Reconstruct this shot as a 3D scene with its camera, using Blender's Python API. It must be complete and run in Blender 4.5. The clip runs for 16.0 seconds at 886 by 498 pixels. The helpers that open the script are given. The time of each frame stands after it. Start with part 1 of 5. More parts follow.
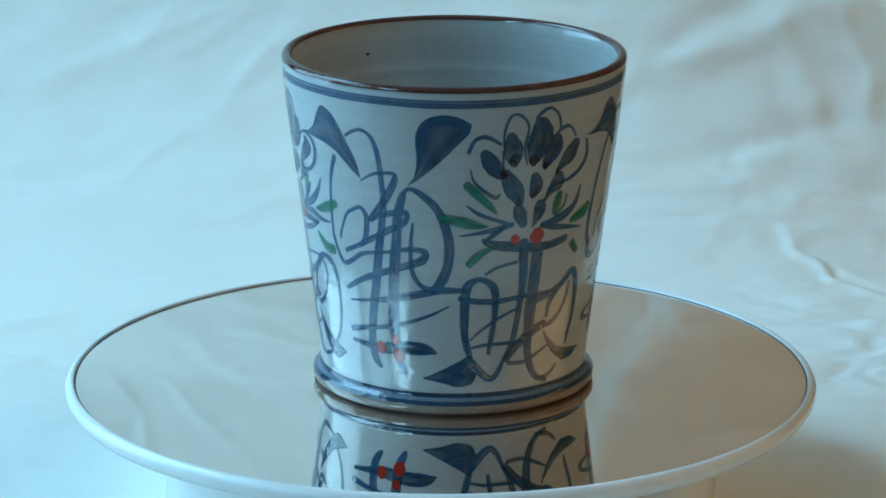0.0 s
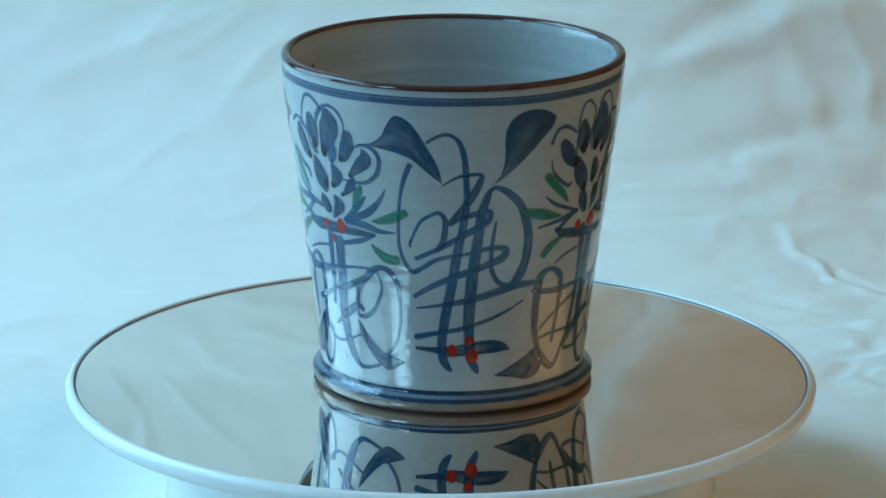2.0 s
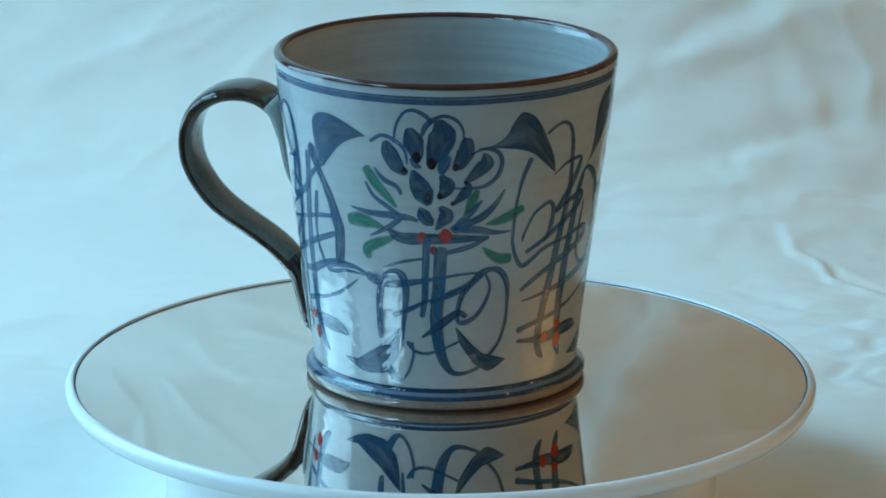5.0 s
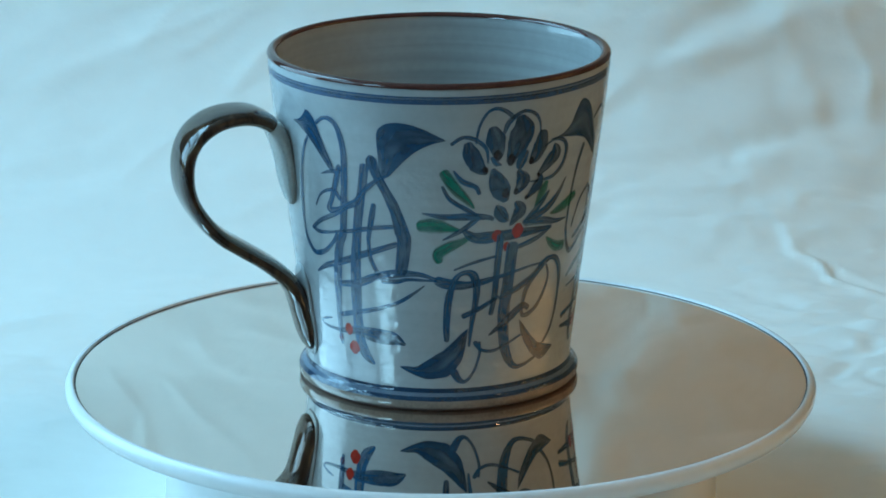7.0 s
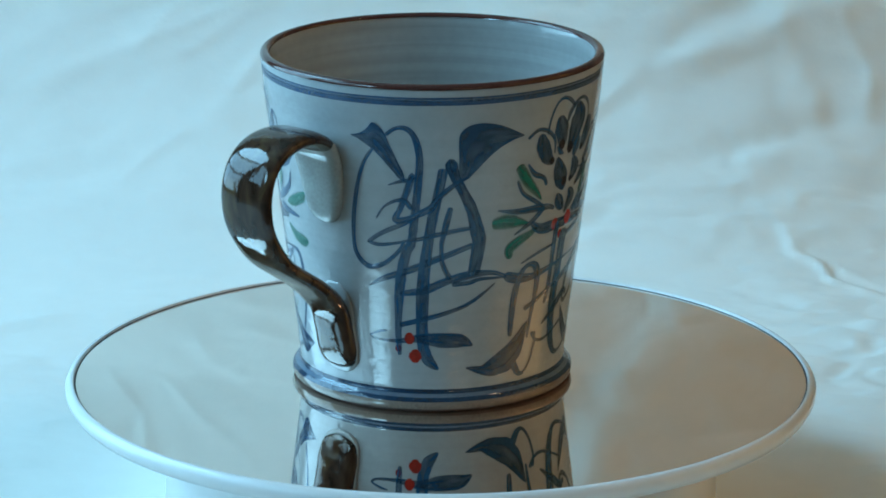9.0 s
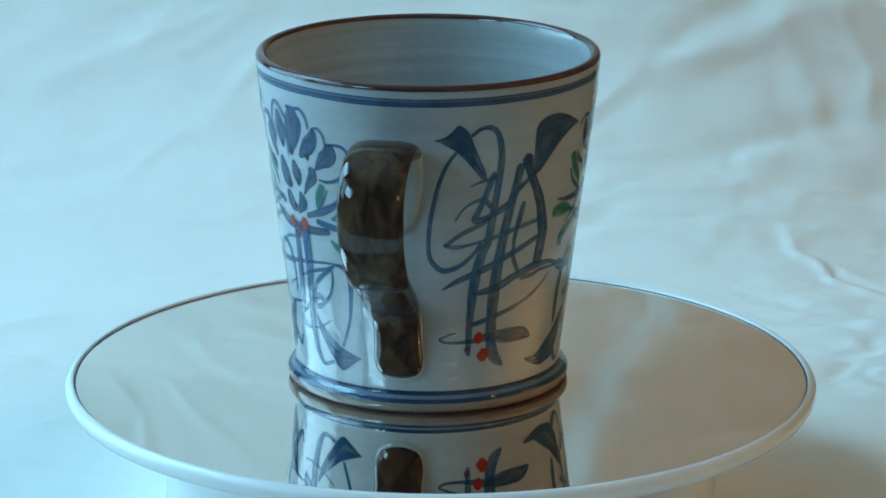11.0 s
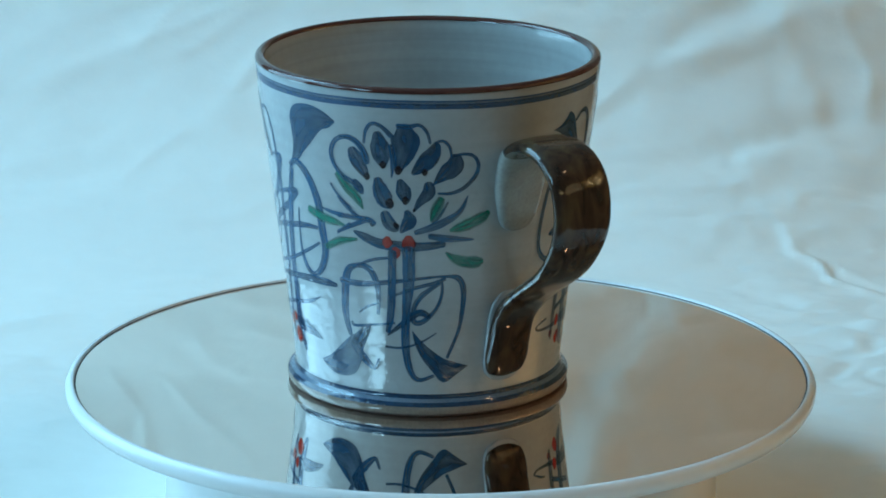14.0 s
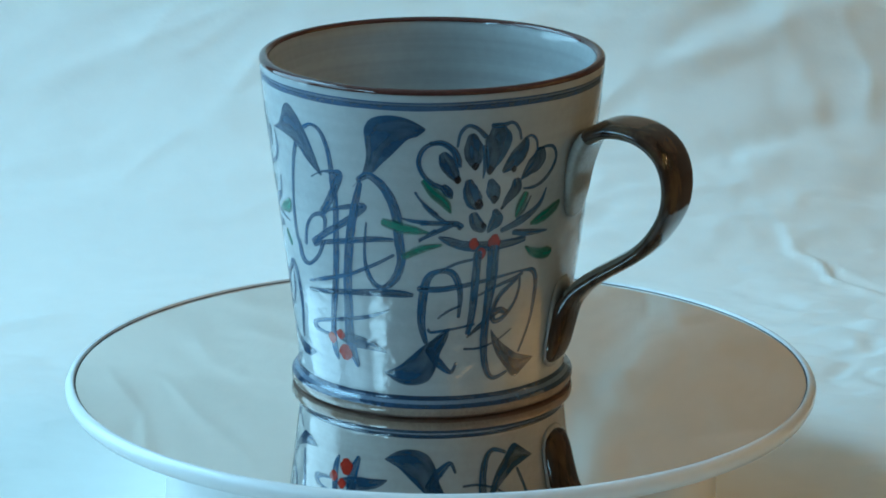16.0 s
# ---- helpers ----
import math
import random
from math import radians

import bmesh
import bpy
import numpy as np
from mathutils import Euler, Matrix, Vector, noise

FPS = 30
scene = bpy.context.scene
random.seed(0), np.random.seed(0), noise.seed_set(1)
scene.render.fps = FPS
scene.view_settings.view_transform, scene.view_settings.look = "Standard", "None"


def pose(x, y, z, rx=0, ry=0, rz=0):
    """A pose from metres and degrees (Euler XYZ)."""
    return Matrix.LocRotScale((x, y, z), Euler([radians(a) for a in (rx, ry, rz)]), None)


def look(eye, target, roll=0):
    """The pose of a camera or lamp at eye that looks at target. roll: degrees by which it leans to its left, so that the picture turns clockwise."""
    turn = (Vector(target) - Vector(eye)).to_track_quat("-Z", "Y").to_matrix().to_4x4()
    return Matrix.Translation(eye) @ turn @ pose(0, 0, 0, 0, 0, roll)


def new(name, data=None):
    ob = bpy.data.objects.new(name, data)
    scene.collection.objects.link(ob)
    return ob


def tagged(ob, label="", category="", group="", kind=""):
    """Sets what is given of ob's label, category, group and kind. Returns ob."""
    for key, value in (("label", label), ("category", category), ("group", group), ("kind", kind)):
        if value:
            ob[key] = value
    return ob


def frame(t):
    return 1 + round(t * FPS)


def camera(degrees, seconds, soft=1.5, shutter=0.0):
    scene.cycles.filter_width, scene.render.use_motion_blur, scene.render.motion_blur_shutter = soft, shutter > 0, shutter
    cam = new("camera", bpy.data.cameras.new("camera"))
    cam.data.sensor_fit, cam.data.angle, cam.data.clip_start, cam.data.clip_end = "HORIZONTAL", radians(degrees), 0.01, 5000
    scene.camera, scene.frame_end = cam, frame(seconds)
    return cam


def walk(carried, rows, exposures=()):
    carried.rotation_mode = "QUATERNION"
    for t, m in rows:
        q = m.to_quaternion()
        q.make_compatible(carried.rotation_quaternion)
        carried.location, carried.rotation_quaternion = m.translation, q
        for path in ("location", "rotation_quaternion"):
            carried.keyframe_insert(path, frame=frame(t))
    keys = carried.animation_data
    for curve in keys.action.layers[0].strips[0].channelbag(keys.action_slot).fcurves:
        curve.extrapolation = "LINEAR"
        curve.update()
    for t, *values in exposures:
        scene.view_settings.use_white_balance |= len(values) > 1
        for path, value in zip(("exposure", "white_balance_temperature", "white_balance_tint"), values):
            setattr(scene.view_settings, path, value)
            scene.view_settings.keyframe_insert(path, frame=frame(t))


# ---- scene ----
# camera ------------------------------------------------------------------
cam = camera(14.514, 16.0, soft=1.8)
EYE = (0.0, -0.88974, 0.28473)
SIGHT = look(EYE, (0.00069, -0.02336, 0.04101), 0.115)
walk(cam, [(0.0, SIGHT), (16.0, SIGHT)], [(0.0, 0.0), (16.0, 0.0)])

# world, windows, lamps ---------------------------------------------------
world = bpy.data.worlds.new("sky")
scene.world = world
world.use_nodes = True
wn = world.node_tree
sky = wn.nodes.new("ShaderNodeTexSky")
sky.sky_type, sky.sun_disc = "NISHITA", False
sky.sun_elevation, sky.sun_rotation = radians(35), radians(100)
wn.links.new(sky.outputs[0], wn.nodes["Background"].inputs[0])
wn.nodes["Background"].inputs[1].default_value = 0.1

DAY = (0.33, 0.745, 1.06)
WARM = (1.0, 0.68, 0.36)
# window openings on the west wall: y0, y1, z0, z1 and their panes from the sill up: z0, z1, watts
WINDOWS = ((-1.50, -0.80, 0.62, 1.22, ((0.64, 1.20, 14.0),)),
           (-0.77, -0.15, 0.30, 1.22, ((0.33, 1.19, 6.0),)),
           (-0.12, 0.95, -0.05, 1.80, ((-0.02, 0.42, 7.0), (0.46, 0.96, 10.0), (1.00, 1.77, 28.0))))
WEST = -1.15
for y0, y1, _, _, panes in WINDOWS:
    for za, zb, watts in panes:
        d = bpy.data.lights.new("window_light", "AREA")
        d.shape, d.size, d.size_y, d.energy, d.color = "RECTANGLE", y1 - y0 - 0.1, zb - za, watts, DAY
        lamp = new("window_light", d)
        lamp.matrix_world = look((WEST - 0.05, (y0 + y1) / 2, (za + zb) / 2), (0.0, (y0 + y1) / 2, (za + zb) / 2))
# a warm light added in an opening of the south wall, much dimmer
SOUTH_LIGHT = (0.70, 2.30, 1.20, 1.52)
d = bpy.data.lights.new("added_light", "AREA")
d.shape, d.size, d.size_y, d.energy, d.color = "RECTANGLE", 1.5, 0.28, 3.4, (1.0, 0.78, 0.38)
new("added_light", d).matrix_world = look((1.5, -2.86, 1.36), (1.5, 0.0, 1.36))
# broad warm lights added in the east wall for fill and glaze reflections
GLOW = (-2.6, 0.9, 1.0, 1.8)
for y0, y1, watts, tint in ((-2.55, -1.05, 3.0, (1.0, 0.76, 0.36)), (-0.95, 0.85, 4.0, (1.0, 0.58, 0.10))):
    d = bpy.data.lights.new("added_light", "AREA")
    d.shape, d.size, d.size_y, d.energy, d.color = "RECTANGLE", y1 - y0, 0.75, watts, tint
    new("added_light", d).matrix_world = look((2.68, (y0 + y1) / 2, 1.40), (0.0, (y0 + y1) / 2, 1.40))
# an unseen warm fill light added under the ceiling
d = bpy.data.lights.new("ceiling_fill_light", "AREA")
d.shape, d.size, d.size_y, d.energy, d.color = "RECTANGLE", 0.10, 0.10, 1.4, (1.0, 0.62, 0.34)
new("ceiling_fill_light", d).matrix_world = look((1.30, -0.35, 1.88), (1.30, -0.35, 0.0))
BULBS = ((1.45, -0.42, 0.74), (1.40, -0.10, 0.66), (1.46, 0.02, 0.80), (1.38, 0.10, 0.58), (1.50, -0.20, 0.88), (1.43, 0.22, 0.70), (1.36, -0.26, 0.54), (1.30, 0.45, 0.58))


# materials ---------------------------------------------------------------
def material(name, base, rough=0.5, metal=0.0, coat=0.0, spread=0.06, size=40.0, bump=0.0, bump_size=200.0, alpha=1.0, dist=0.0005, ior=1.5, rings=0.0):
    m = bpy.data.materials.new(name)
    m.use_nodes = True
    nt = m.node_tree
    b = nt.nodes["Principled BSDF"]
    b.inputs["Roughness"].default_value, b.inputs["Metallic"].default_value = rough, metal
    b.inputs["Coat Weight"].default_value, b.inputs["Coat Roughness"].default_value = coat, 0.03
    b.inputs["Alpha"].default_value, b.inputs["IOR"].default_value = alpha, ior
    tc = nt.nodes.new("ShaderNodeTexCoord")
    n1, n2 = nt.nodes.new("ShaderNodeTexNoise"), nt.nodes.new("ShaderNodeTexNoise")
    n1.inputs["Scale"].default_value, n1.inputs["Detail"].default_value = size, 4
    n2.inputs["Scale"].default_value, n2.inputs["Detail"].default_value = size * 9, 3
    for n in (n1, n2):
        nt.links.new(tc.outputs["Object"], n.inputs["Vector"])
    add = nt.nodes.new("ShaderNodeMath")
    nt.links.new(n1.outputs["Fac"], add.inputs[0])
    nt.links.new(n2.outputs["Fac"], add.inputs[1])
    ramp = nt.nodes.new("ShaderNodeMapRange")
    ramp.inputs["From Min"].default_value, ramp.inputs["From Max"].default_value = 0.6, 1.4
    ramp.inputs["To Min"].default_value, ramp.inputs["To Max"].default_value = 1 - spread, 1 + spread
    nt.links.new(add.outputs[0], ramp.inputs[0])
    mul = nt.nodes.new("ShaderNodeVectorMath")
    mul.operation = "SCALE"
    mul.inputs[0].default_value = base
    nt.links.new(ramp.outputs[0], mul.inputs["Scale"])
    if rings:
        # faint bands left by throwing on the wheel
        turn, band, tone, both = (nt.nodes.new("ShaderNode" + k) for k in ("VectorMath", "TexNoise", "MapRange", "Math"))
        turn.operation, turn.inputs[1].default_value, both.operation = "MULTIPLY", (9, 9, 420), "MULTIPLY"
        band.inputs["Scale"].default_value, band.inputs["Detail"].default_value = 1.0, 2
        tone.inputs["From Min"].default_value, tone.inputs["From Max"].default_value = 0.35, 0.65
        tone.inputs["To Min"].default_value, tone.inputs["To Max"].default_value = 1 - rings, 1 + rings
        nt.links.new(tc.outputs["Object"], turn.inputs[0])
        nt.links.new(turn.outputs[0], band.inputs["Vector"])
        nt.links.new(band.outputs["Fac"], tone.inputs[0])
        nt.links.new(tone.outputs[0], both.inputs[0])
        nt.links.new(ramp.outputs[0], both.inputs[1])
        nt.links.new(both.outputs[0], mul.inputs["Scale"])
    nt.links.new(mul.outputs[0], b.inputs["Base Color"])
    if bump:
        nb, bp = nt.nodes.new("ShaderNodeTexNoise"), nt.nodes.new("ShaderNodeBump")
        stretch = nt.nodes.new("ShaderNodeVectorMath")
        stretch.operation = "MULTIPLY"
        stretch.inputs[1].default_value = bump_size if isinstance(bump_size, tuple) else (bump_size,) * 3
        nb.inputs["Scale"].default_value, nb.inputs["Detail"].default_value = 1.0, 3
        nt.links.new(tc.outputs["Object"], stretch.inputs[0])
        nt.links.new(stretch.outputs[0], nb.inputs["Vector"])
        nt.links.new(nb.outputs["Fac"], bp.inputs["Height"])
        bp.inputs["Strength"].default_value, bp.inputs["Distance"].default_value = bump, dist
        nt.links.new(bp.outputs[0], b.inputs["Normal"])
        nt.links.new(bp.outputs[0], b.inputs["Coat Normal"])
    return m


GLAZE = material("pale_glaze", (0.40, 0.425, 0.43), 0.05, spread=0.07, size=55, rings=0.035, bump=0.45, bump_size=(300, 300, 400), dist=0.00048, ior=1.55)
INNER = material("inside_glaze", (0.32, 0.335, 0.33), 0.12, spread=0.07, size=50, rings=0.08, bump=0.25, bump_size=(14, 14, 420), dist=0.0004, ior=1.55)
RIM_BROWN = material("iron_brown_rim", (0.075, 0.026, 0.021), 0.06, spread=0.3, size=150)
FOOT_CLAY = material("bare_brown_clay", (0.11, 0.068, 0.056), 0.6, spread=0.25, size=200, bump=0.3, bump_size=900)
HANDLE = material("iron_brown_glaze", (0.074, 0.038, 0.022), 0.075, spread=0.75, size=110, bump=0.20, bump_size=260)
FOOT_GLAZE = material("thin_brown_glaze", (0.24, 0.19, 0.155), 0.08, spread=0.25, size=160)
FOOT_BLUE = material("foot_cobalt", (0.018, 0.045, 0.085), 0.05, spread=0.5, size=110, alpha=0.93, bump=0.45, bump_size=(300, 300, 400), dist=0.00048, ior=1.55)
nt = HANDLE.node_tree
tint, mottle, at, squeeze = (nt.nodes.new("ShaderNode" + k) for k in ("ValToRGB", "TexNoise", "TexCoord", "VectorMath"))
squeeze.operation, squeeze.inputs[1].default_value = "MULTIPLY", (260, 260, 95)
mottle.inputs["Scale"].default_value, mottle.inputs["Detail"].default_value, mottle.inputs["Distortion"].default_value = 1.0, 4, 0.6
for place, colour in ((0.34, (0.022, 0.012, 0.008)), (0.50, (0.054, 0.029, 0.019)), (0.70, (0.088, 0.056, 0.028))):
    stop = tint.color_ramp.elements.new(place)
    stop.color = (*colour, 1)
tint.color_ramp.elements.remove(tint.color_ramp.elements[0])
tint.color_ramp.elements.remove(tint.color_ramp.elements[-1])
nt.links.new(at.outputs["Object"], squeeze.inputs[0])
nt.links.new(squeeze.outputs[0], mottle.inputs["Vector"])
nt.links.new(mottle.outputs["Fac"], tint.inputs[0])
nt.links.new(tint.outputs[0], nt.nodes["Principled BSDF"].inputs["Base Color"])
INNER_FACE = material("thin_grey_brown_glaze", (0.150, 0.138, 0.112), 0.07, spread=0.3, size=130, bump=0.25, bump_size=260)
ROOT = material("thin_olive_glaze", (0.34, 0.355, 0.335), 0.15, spread=0.2, size=130, bump=0.08, bump_size=120)
THIN_WASH = material("thin_cobalt_wash", (0.10, 0.17, 0.26), 0.06, spread=0.35, size=120, alpha=0.6)
WASH = material("cobalt_line", (0.045, 0.10, 0.19), 0.06, spread=0.35, size=120, alpha=0.80)


def pigment(name, base, rough, low, high, edge):
    """Brush colour under the glaze: streaks along the stroke, more or less pigment at its edges."""
    m = material(name, base, rough, spread=0.30, size=140, bump=0.45, bump_size=(300, 300, 400), dist=0.00048, ior=1.55)
    nt = m.node_tree
    b = nt.nodes["Principled BSDF"]
    uv, sep = nt.nodes.new("ShaderNodeUVMap"), nt.nodes.new("ShaderNodeSeparateXYZ")
    uv.uv_map = "stroke"
    info = nt.nodes.new("ShaderNodeObjectInfo")
    streak, far = nt.nodes.new("ShaderNodeTexNoise"), nt.nodes.new("ShaderNodeMath")
    streak.noise_dimensions = "4D"
    stretch = nt.nodes.new("ShaderNodeVectorMath")
    stretch.operation, stretch.inputs[1].default_value = "MULTIPLY", (2.4, 1.3, 1.0)
    nt.links.new(uv.outputs[0], stretch.inputs[0])
    nt.links.new(stretch.outputs[0], streak.inputs["Vector"])
    far.operation, far.inputs[1].default_value = "MULTIPLY", 60.0
    nt.links.new(info.outputs["Random"], far.inputs[0])
    nt.links.new(far.outputs[0], streak.inputs["W"])
    streak.inputs["Scale"].default_value, streak.inputs["Detail"].default_value = 1.0, 1.0
    span = nt.nodes.new("ShaderNodeMapRange")
    span.inputs["From Min"].default_value, span.inputs["From Max"].default_value = 0.33, 0.67
    span.inputs["To Min"].default_value, span.inputs["To Max"].default_value = low, high
    nt.links.new(streak.outputs["Fac"], span.inputs[0])
    nt.links.new(uv.outputs[0], sep.inputs[0])
    off, side, steep, rim, total = [nt.nodes.new("ShaderNodeMath") for _ in range(5)]
    off.operation, off.inputs[1].default_value = "SUBTRACT", 0.5
    side.operation = "ABSOLUTE"
    steep.operation, steep.inputs[1].default_value = "POWER", 4.0
    rim.operation, rim.inputs[1].default_value = "MULTIPLY", 16.0 * edge
    total.operation, total.use_clamp = "ADD", True
    nt.links.new(sep.outputs[0], off.inputs[0])
    nt.links.new(off.outputs[0], side.inputs[0])
    nt.links.new(side.outputs[0], steep.inputs[0])
    nt.links.new(steep.outputs[0], rim.inputs[0])
    nt.links.new(rim.outputs[0], total.inputs[0])
    nt.links.new(span.outputs[0], total.inputs[1])
    nt.links.new(total.outputs[0], b.inputs["Alpha"])
    return m


BLUE = pigment("cobalt_brush", (0.026, 0.098, 0.190), 0.06, 0.62, 0.94, 0.10)
DEEP = pigment("deep_cobalt_brush", (0.019, 0.070, 0.135), 0.06, 0.58, 1.0, 0.10)
DARK = pigment("dark_iron_dot", (0.025, 0.016, 0.02), 0.06, 0.75, 0.95, -0.3)
GREEN = pigment("green_enamel", (0.008, 0.18, 0.125), 0.07, 0.68, 0.93, -0.65)
RED = pigment("red_enamel", (0.38, 0.028, 0.016), 0.10, 0.85, 0.98, -0.2)
PLASTIC = material("white_plastic", (0.80, 0.80, 0.79), 0.22, spread=0.02, size=30)
SEAM = material("dark_seam", (0.06, 0.055, 0.055), 0.5)
PAPER = material("crumpled_paper", (0.80, 0.79, 0.74), 0.85, spread=0.02, size=14, bump=0.12, bump_size=500)
WOOD = material("table_wood", (0.12, 0.07, 0.04), 0.4, spread=0.3, size=6)
WALL = material("plaster", (0.30, 0.27, 0.22), 0.9, spread=0.04, size=3)
PANEL = material("brown_wall", (0.36, 0.22, 0.09), 0.7, spread=0.15, size=4)
FLOOR = material("floor_boards", (0.25, 0.15, 0.08), 0.4, spread=0.25, size=5)
FRAME = material("window_paint", (0.75, 0.75, 0.72), 0.4, spread=0.03)
MIRROR = material("mirror_silver", (0.90, 0.805, 0.735), 0.012, 1.0, spread=0.012, size=25)


def glowing(name, colour, strength):
    m = bpy.data.materials.new(name)
    m.use_nodes = True
    b = m.node_tree.nodes["Principled BSDF"]
    b.inputs["Emission Color"].default_value, b.inputs["Emission Strength"].default_value = (*colour, 1), strength
    return m


BULB = glowing("glowing_bulb", WARM, 170.0)


# mesh helpers ------------------------------------------------------------
def part(name, bm, mat, parent=None, label="", smooth=True):
    me = bpy.data.meshes.new(name)
    bmesh.ops.recalc_face_normals(bm, faces=bm.faces)
    for fc in bm.faces:
        fc.smooth = smooth
    bm.to_mesh(me)
    bm.free()
    me.materials.append(mat)
    ob = new(name, me)
    if parent:
        ob.parent = parent
    if label:
        tagged(ob, label)
    return ob


def box(x0, y0, z0, x1, y1, z1, bm=None):
    bm = bm or bmesh.new()
    bmesh.ops.create_cube(bm, size=1, matrix=Matrix.LocRotScale(((x0 + x1) / 2, (y0 + y1) / 2, (z0 + z1) / 2), None, (x1 - x0, y1 - y0, z1 - z0)))
    return bm


def rounded(pts, steps=4):
    """A smooth open curve through a few points (Catmull-Rom)."""
    out = []
    n = len(pts)
    for i in range(n - 1):
        p = [np.array(pts[max(0, min(n - 1, j))], float) for j in (i - 1, i, i + 1, i + 2)]
        for k in range(steps):
            u = k / steps
            out.append(0.5 * (2 * p[1] + (p[2] - p[0]) * u + (2 * p[0] - 5 * p[1] + 4 * p[2] - p[3]) * u * u + (3 * p[1] - p[0] - 3 * p[2] + p[3]) * u ** 3))
    out.append(np.array(pts[-1], float))
    return out


def lathe(profile, seg=160, closed=False):
    bm = bmesh.new()
    rings = []
    for r, z in profile:
        if r < 1e-6:
            rings.append([bm.verts.new((0, 0, z))])
        else:
            rings.append([bm.verts.new((r * math.cos(2 * math.pi * k / seg), r * math.sin(2 * math.pi * k / seg), z)) for k in range(seg)])
    pairs = list(zip(rings, rings[1:])) + ([(rings[-1], rings[0])] if closed else [])
    for a, b in pairs:
        for k in range(seg):
            j = (k + 1) % seg
            if len(a) == 1 and len(b) == 1:
                continue
            if len(a) == 1:
                bm.faces.new((a[0], b[j], b[k]))
            elif len(b) == 1:
                bm.faces.new((a[k], a[j], b[0]))
            else:
                bm.faces.new((a[k], a[j], b[j], b[k]))
    return bm


# the room ----------------------------------------------------------------
FLOOR_Z, CEIL_Z, EAST, NORTH, SOUTH = -0.79, 1.95, 2.6, 1.5, -2.8
tagged(part("floor", box(WEST - 0.2, SOUTH - 0.2, FLOOR_Z - 0.1, EAST + 0.2, NORTH + 0.2, FLOOR_Z), FLOOR, smooth=False), "brown wooden floor of the room", "floor", kind="structure")
tagged(part("ceiling", box(WEST - 0.2, SOUTH - 0.2, CEIL_Z, EAST + 0.2, NORTH + 0.2, CEIL_Z + 0.1), WALL, smooth=False), "plain plaster ceiling of the room", "ceiling", kind="structure")
tagged(part("wall_north", box(WEST, NORTH, FLOOR_Z, EAST, NORTH + 0.15, CEIL_Z), WALL, smooth=False), "plain plaster wall behind the table", "wall", kind="structure")
bm = box(WEST, SOUTH - 0.15, FLOOR_Z, SOUTH_LIGHT[0], SOUTH, CEIL_Z)
box(SOUTH_LIGHT[1], SOUTH - 0.15, FLOOR_Z, EAST, SOUTH, CEIL_Z, bm)
box(SOUTH_LIGHT[0], SOUTH - 0.15, FLOOR_Z, SOUTH_LIGHT[1], SOUTH, SOUTH_LIGHT[2], bm)
box(SOUTH_LIGHT[0], SOUTH - 0.15, SOUTH_LIGHT[3], SOUTH_LIGHT[1], SOUTH, CEIL_Z, bm)
tagged(part("wall_south", bm, WALL, smooth=False), "plain plaster wall of the room", "wall", kind="structure")
bm = box(EAST, SOUTH - 0.15, FLOOR_Z, EAST + 0.15, GLOW[0], CEIL_Z)
box(EAST, GLOW[1], FLOOR_Z, EAST + 0.15, NORTH + 0.15, CEIL_Z, bm)
box(EAST, GLOW[0], FLOOR_Z, EAST + 0.15, GLOW[1], GLOW[2], bm)
box(EAST, GLOW[0], GLOW[3], EAST + 0.15, GLOW[1], CEIL_Z, bm)
tagged(part("wall_east", bm, PANEL, smooth=False), "brown wood-panelled wall of the room", "wall", kind="structure")
bm = bmesh.new()
edges = [SOUTH - 0.15] + [v for w in WINDOWS for v in w[:2]] + [NORTH + 0.15]
for a, b in zip(edges[::2], edges[1::2]):
    box(WEST - 0.15, a, FLOOR_Z, WEST, b, CEIL_Z, bm)
for y0, y1, z0, z1, _ in WINDOWS:
    box(WEST - 0.15, y0, FLOOR_Z, WEST, y1, z0, bm)
    box(WEST - 0.15, y0, z1, WEST, y1, CEIL_Z, bm)
tagged(part("wall_west", bm, WALL, smooth=False), "plaster wall with three windows", "wall", kind="structure")
for i, (y0, y1, z0, z1, panes) in enumerate(WINDOWS):
    w = tagged(new("window_%d" % (i + 1)), "white-painted window that lets in cool daylight", "window", kind="structure")
    x = WEST - 0.04
    for name, b in (("window_frame", (x, y0, z0, x + 0.04, y0 + 0.05, z1)), ("window_frame", (x, y1 - 0.05, z0, x + 0.04, y1, z1)),
                    ("window_frame", (x, y0 + 0.05, z1 - 0.05, x + 0.04, y1 - 0.05, z1)), ("window_sill", (x, y0 + 0.05, z0, x + 0.1, y1 - 0.05, z0 + 0.05)),
                    *(("crossbar", (x, y0 + 0.05, (a[1] + b[0]) / 2 - 0.02, x + 0.025, y1 - 0.05, (a[1] + b[0]) / 2 + 0.02)) for a, b in zip(panes, panes[1:]))):
        part(name, box(*b), FRAME, w, smooth=False)
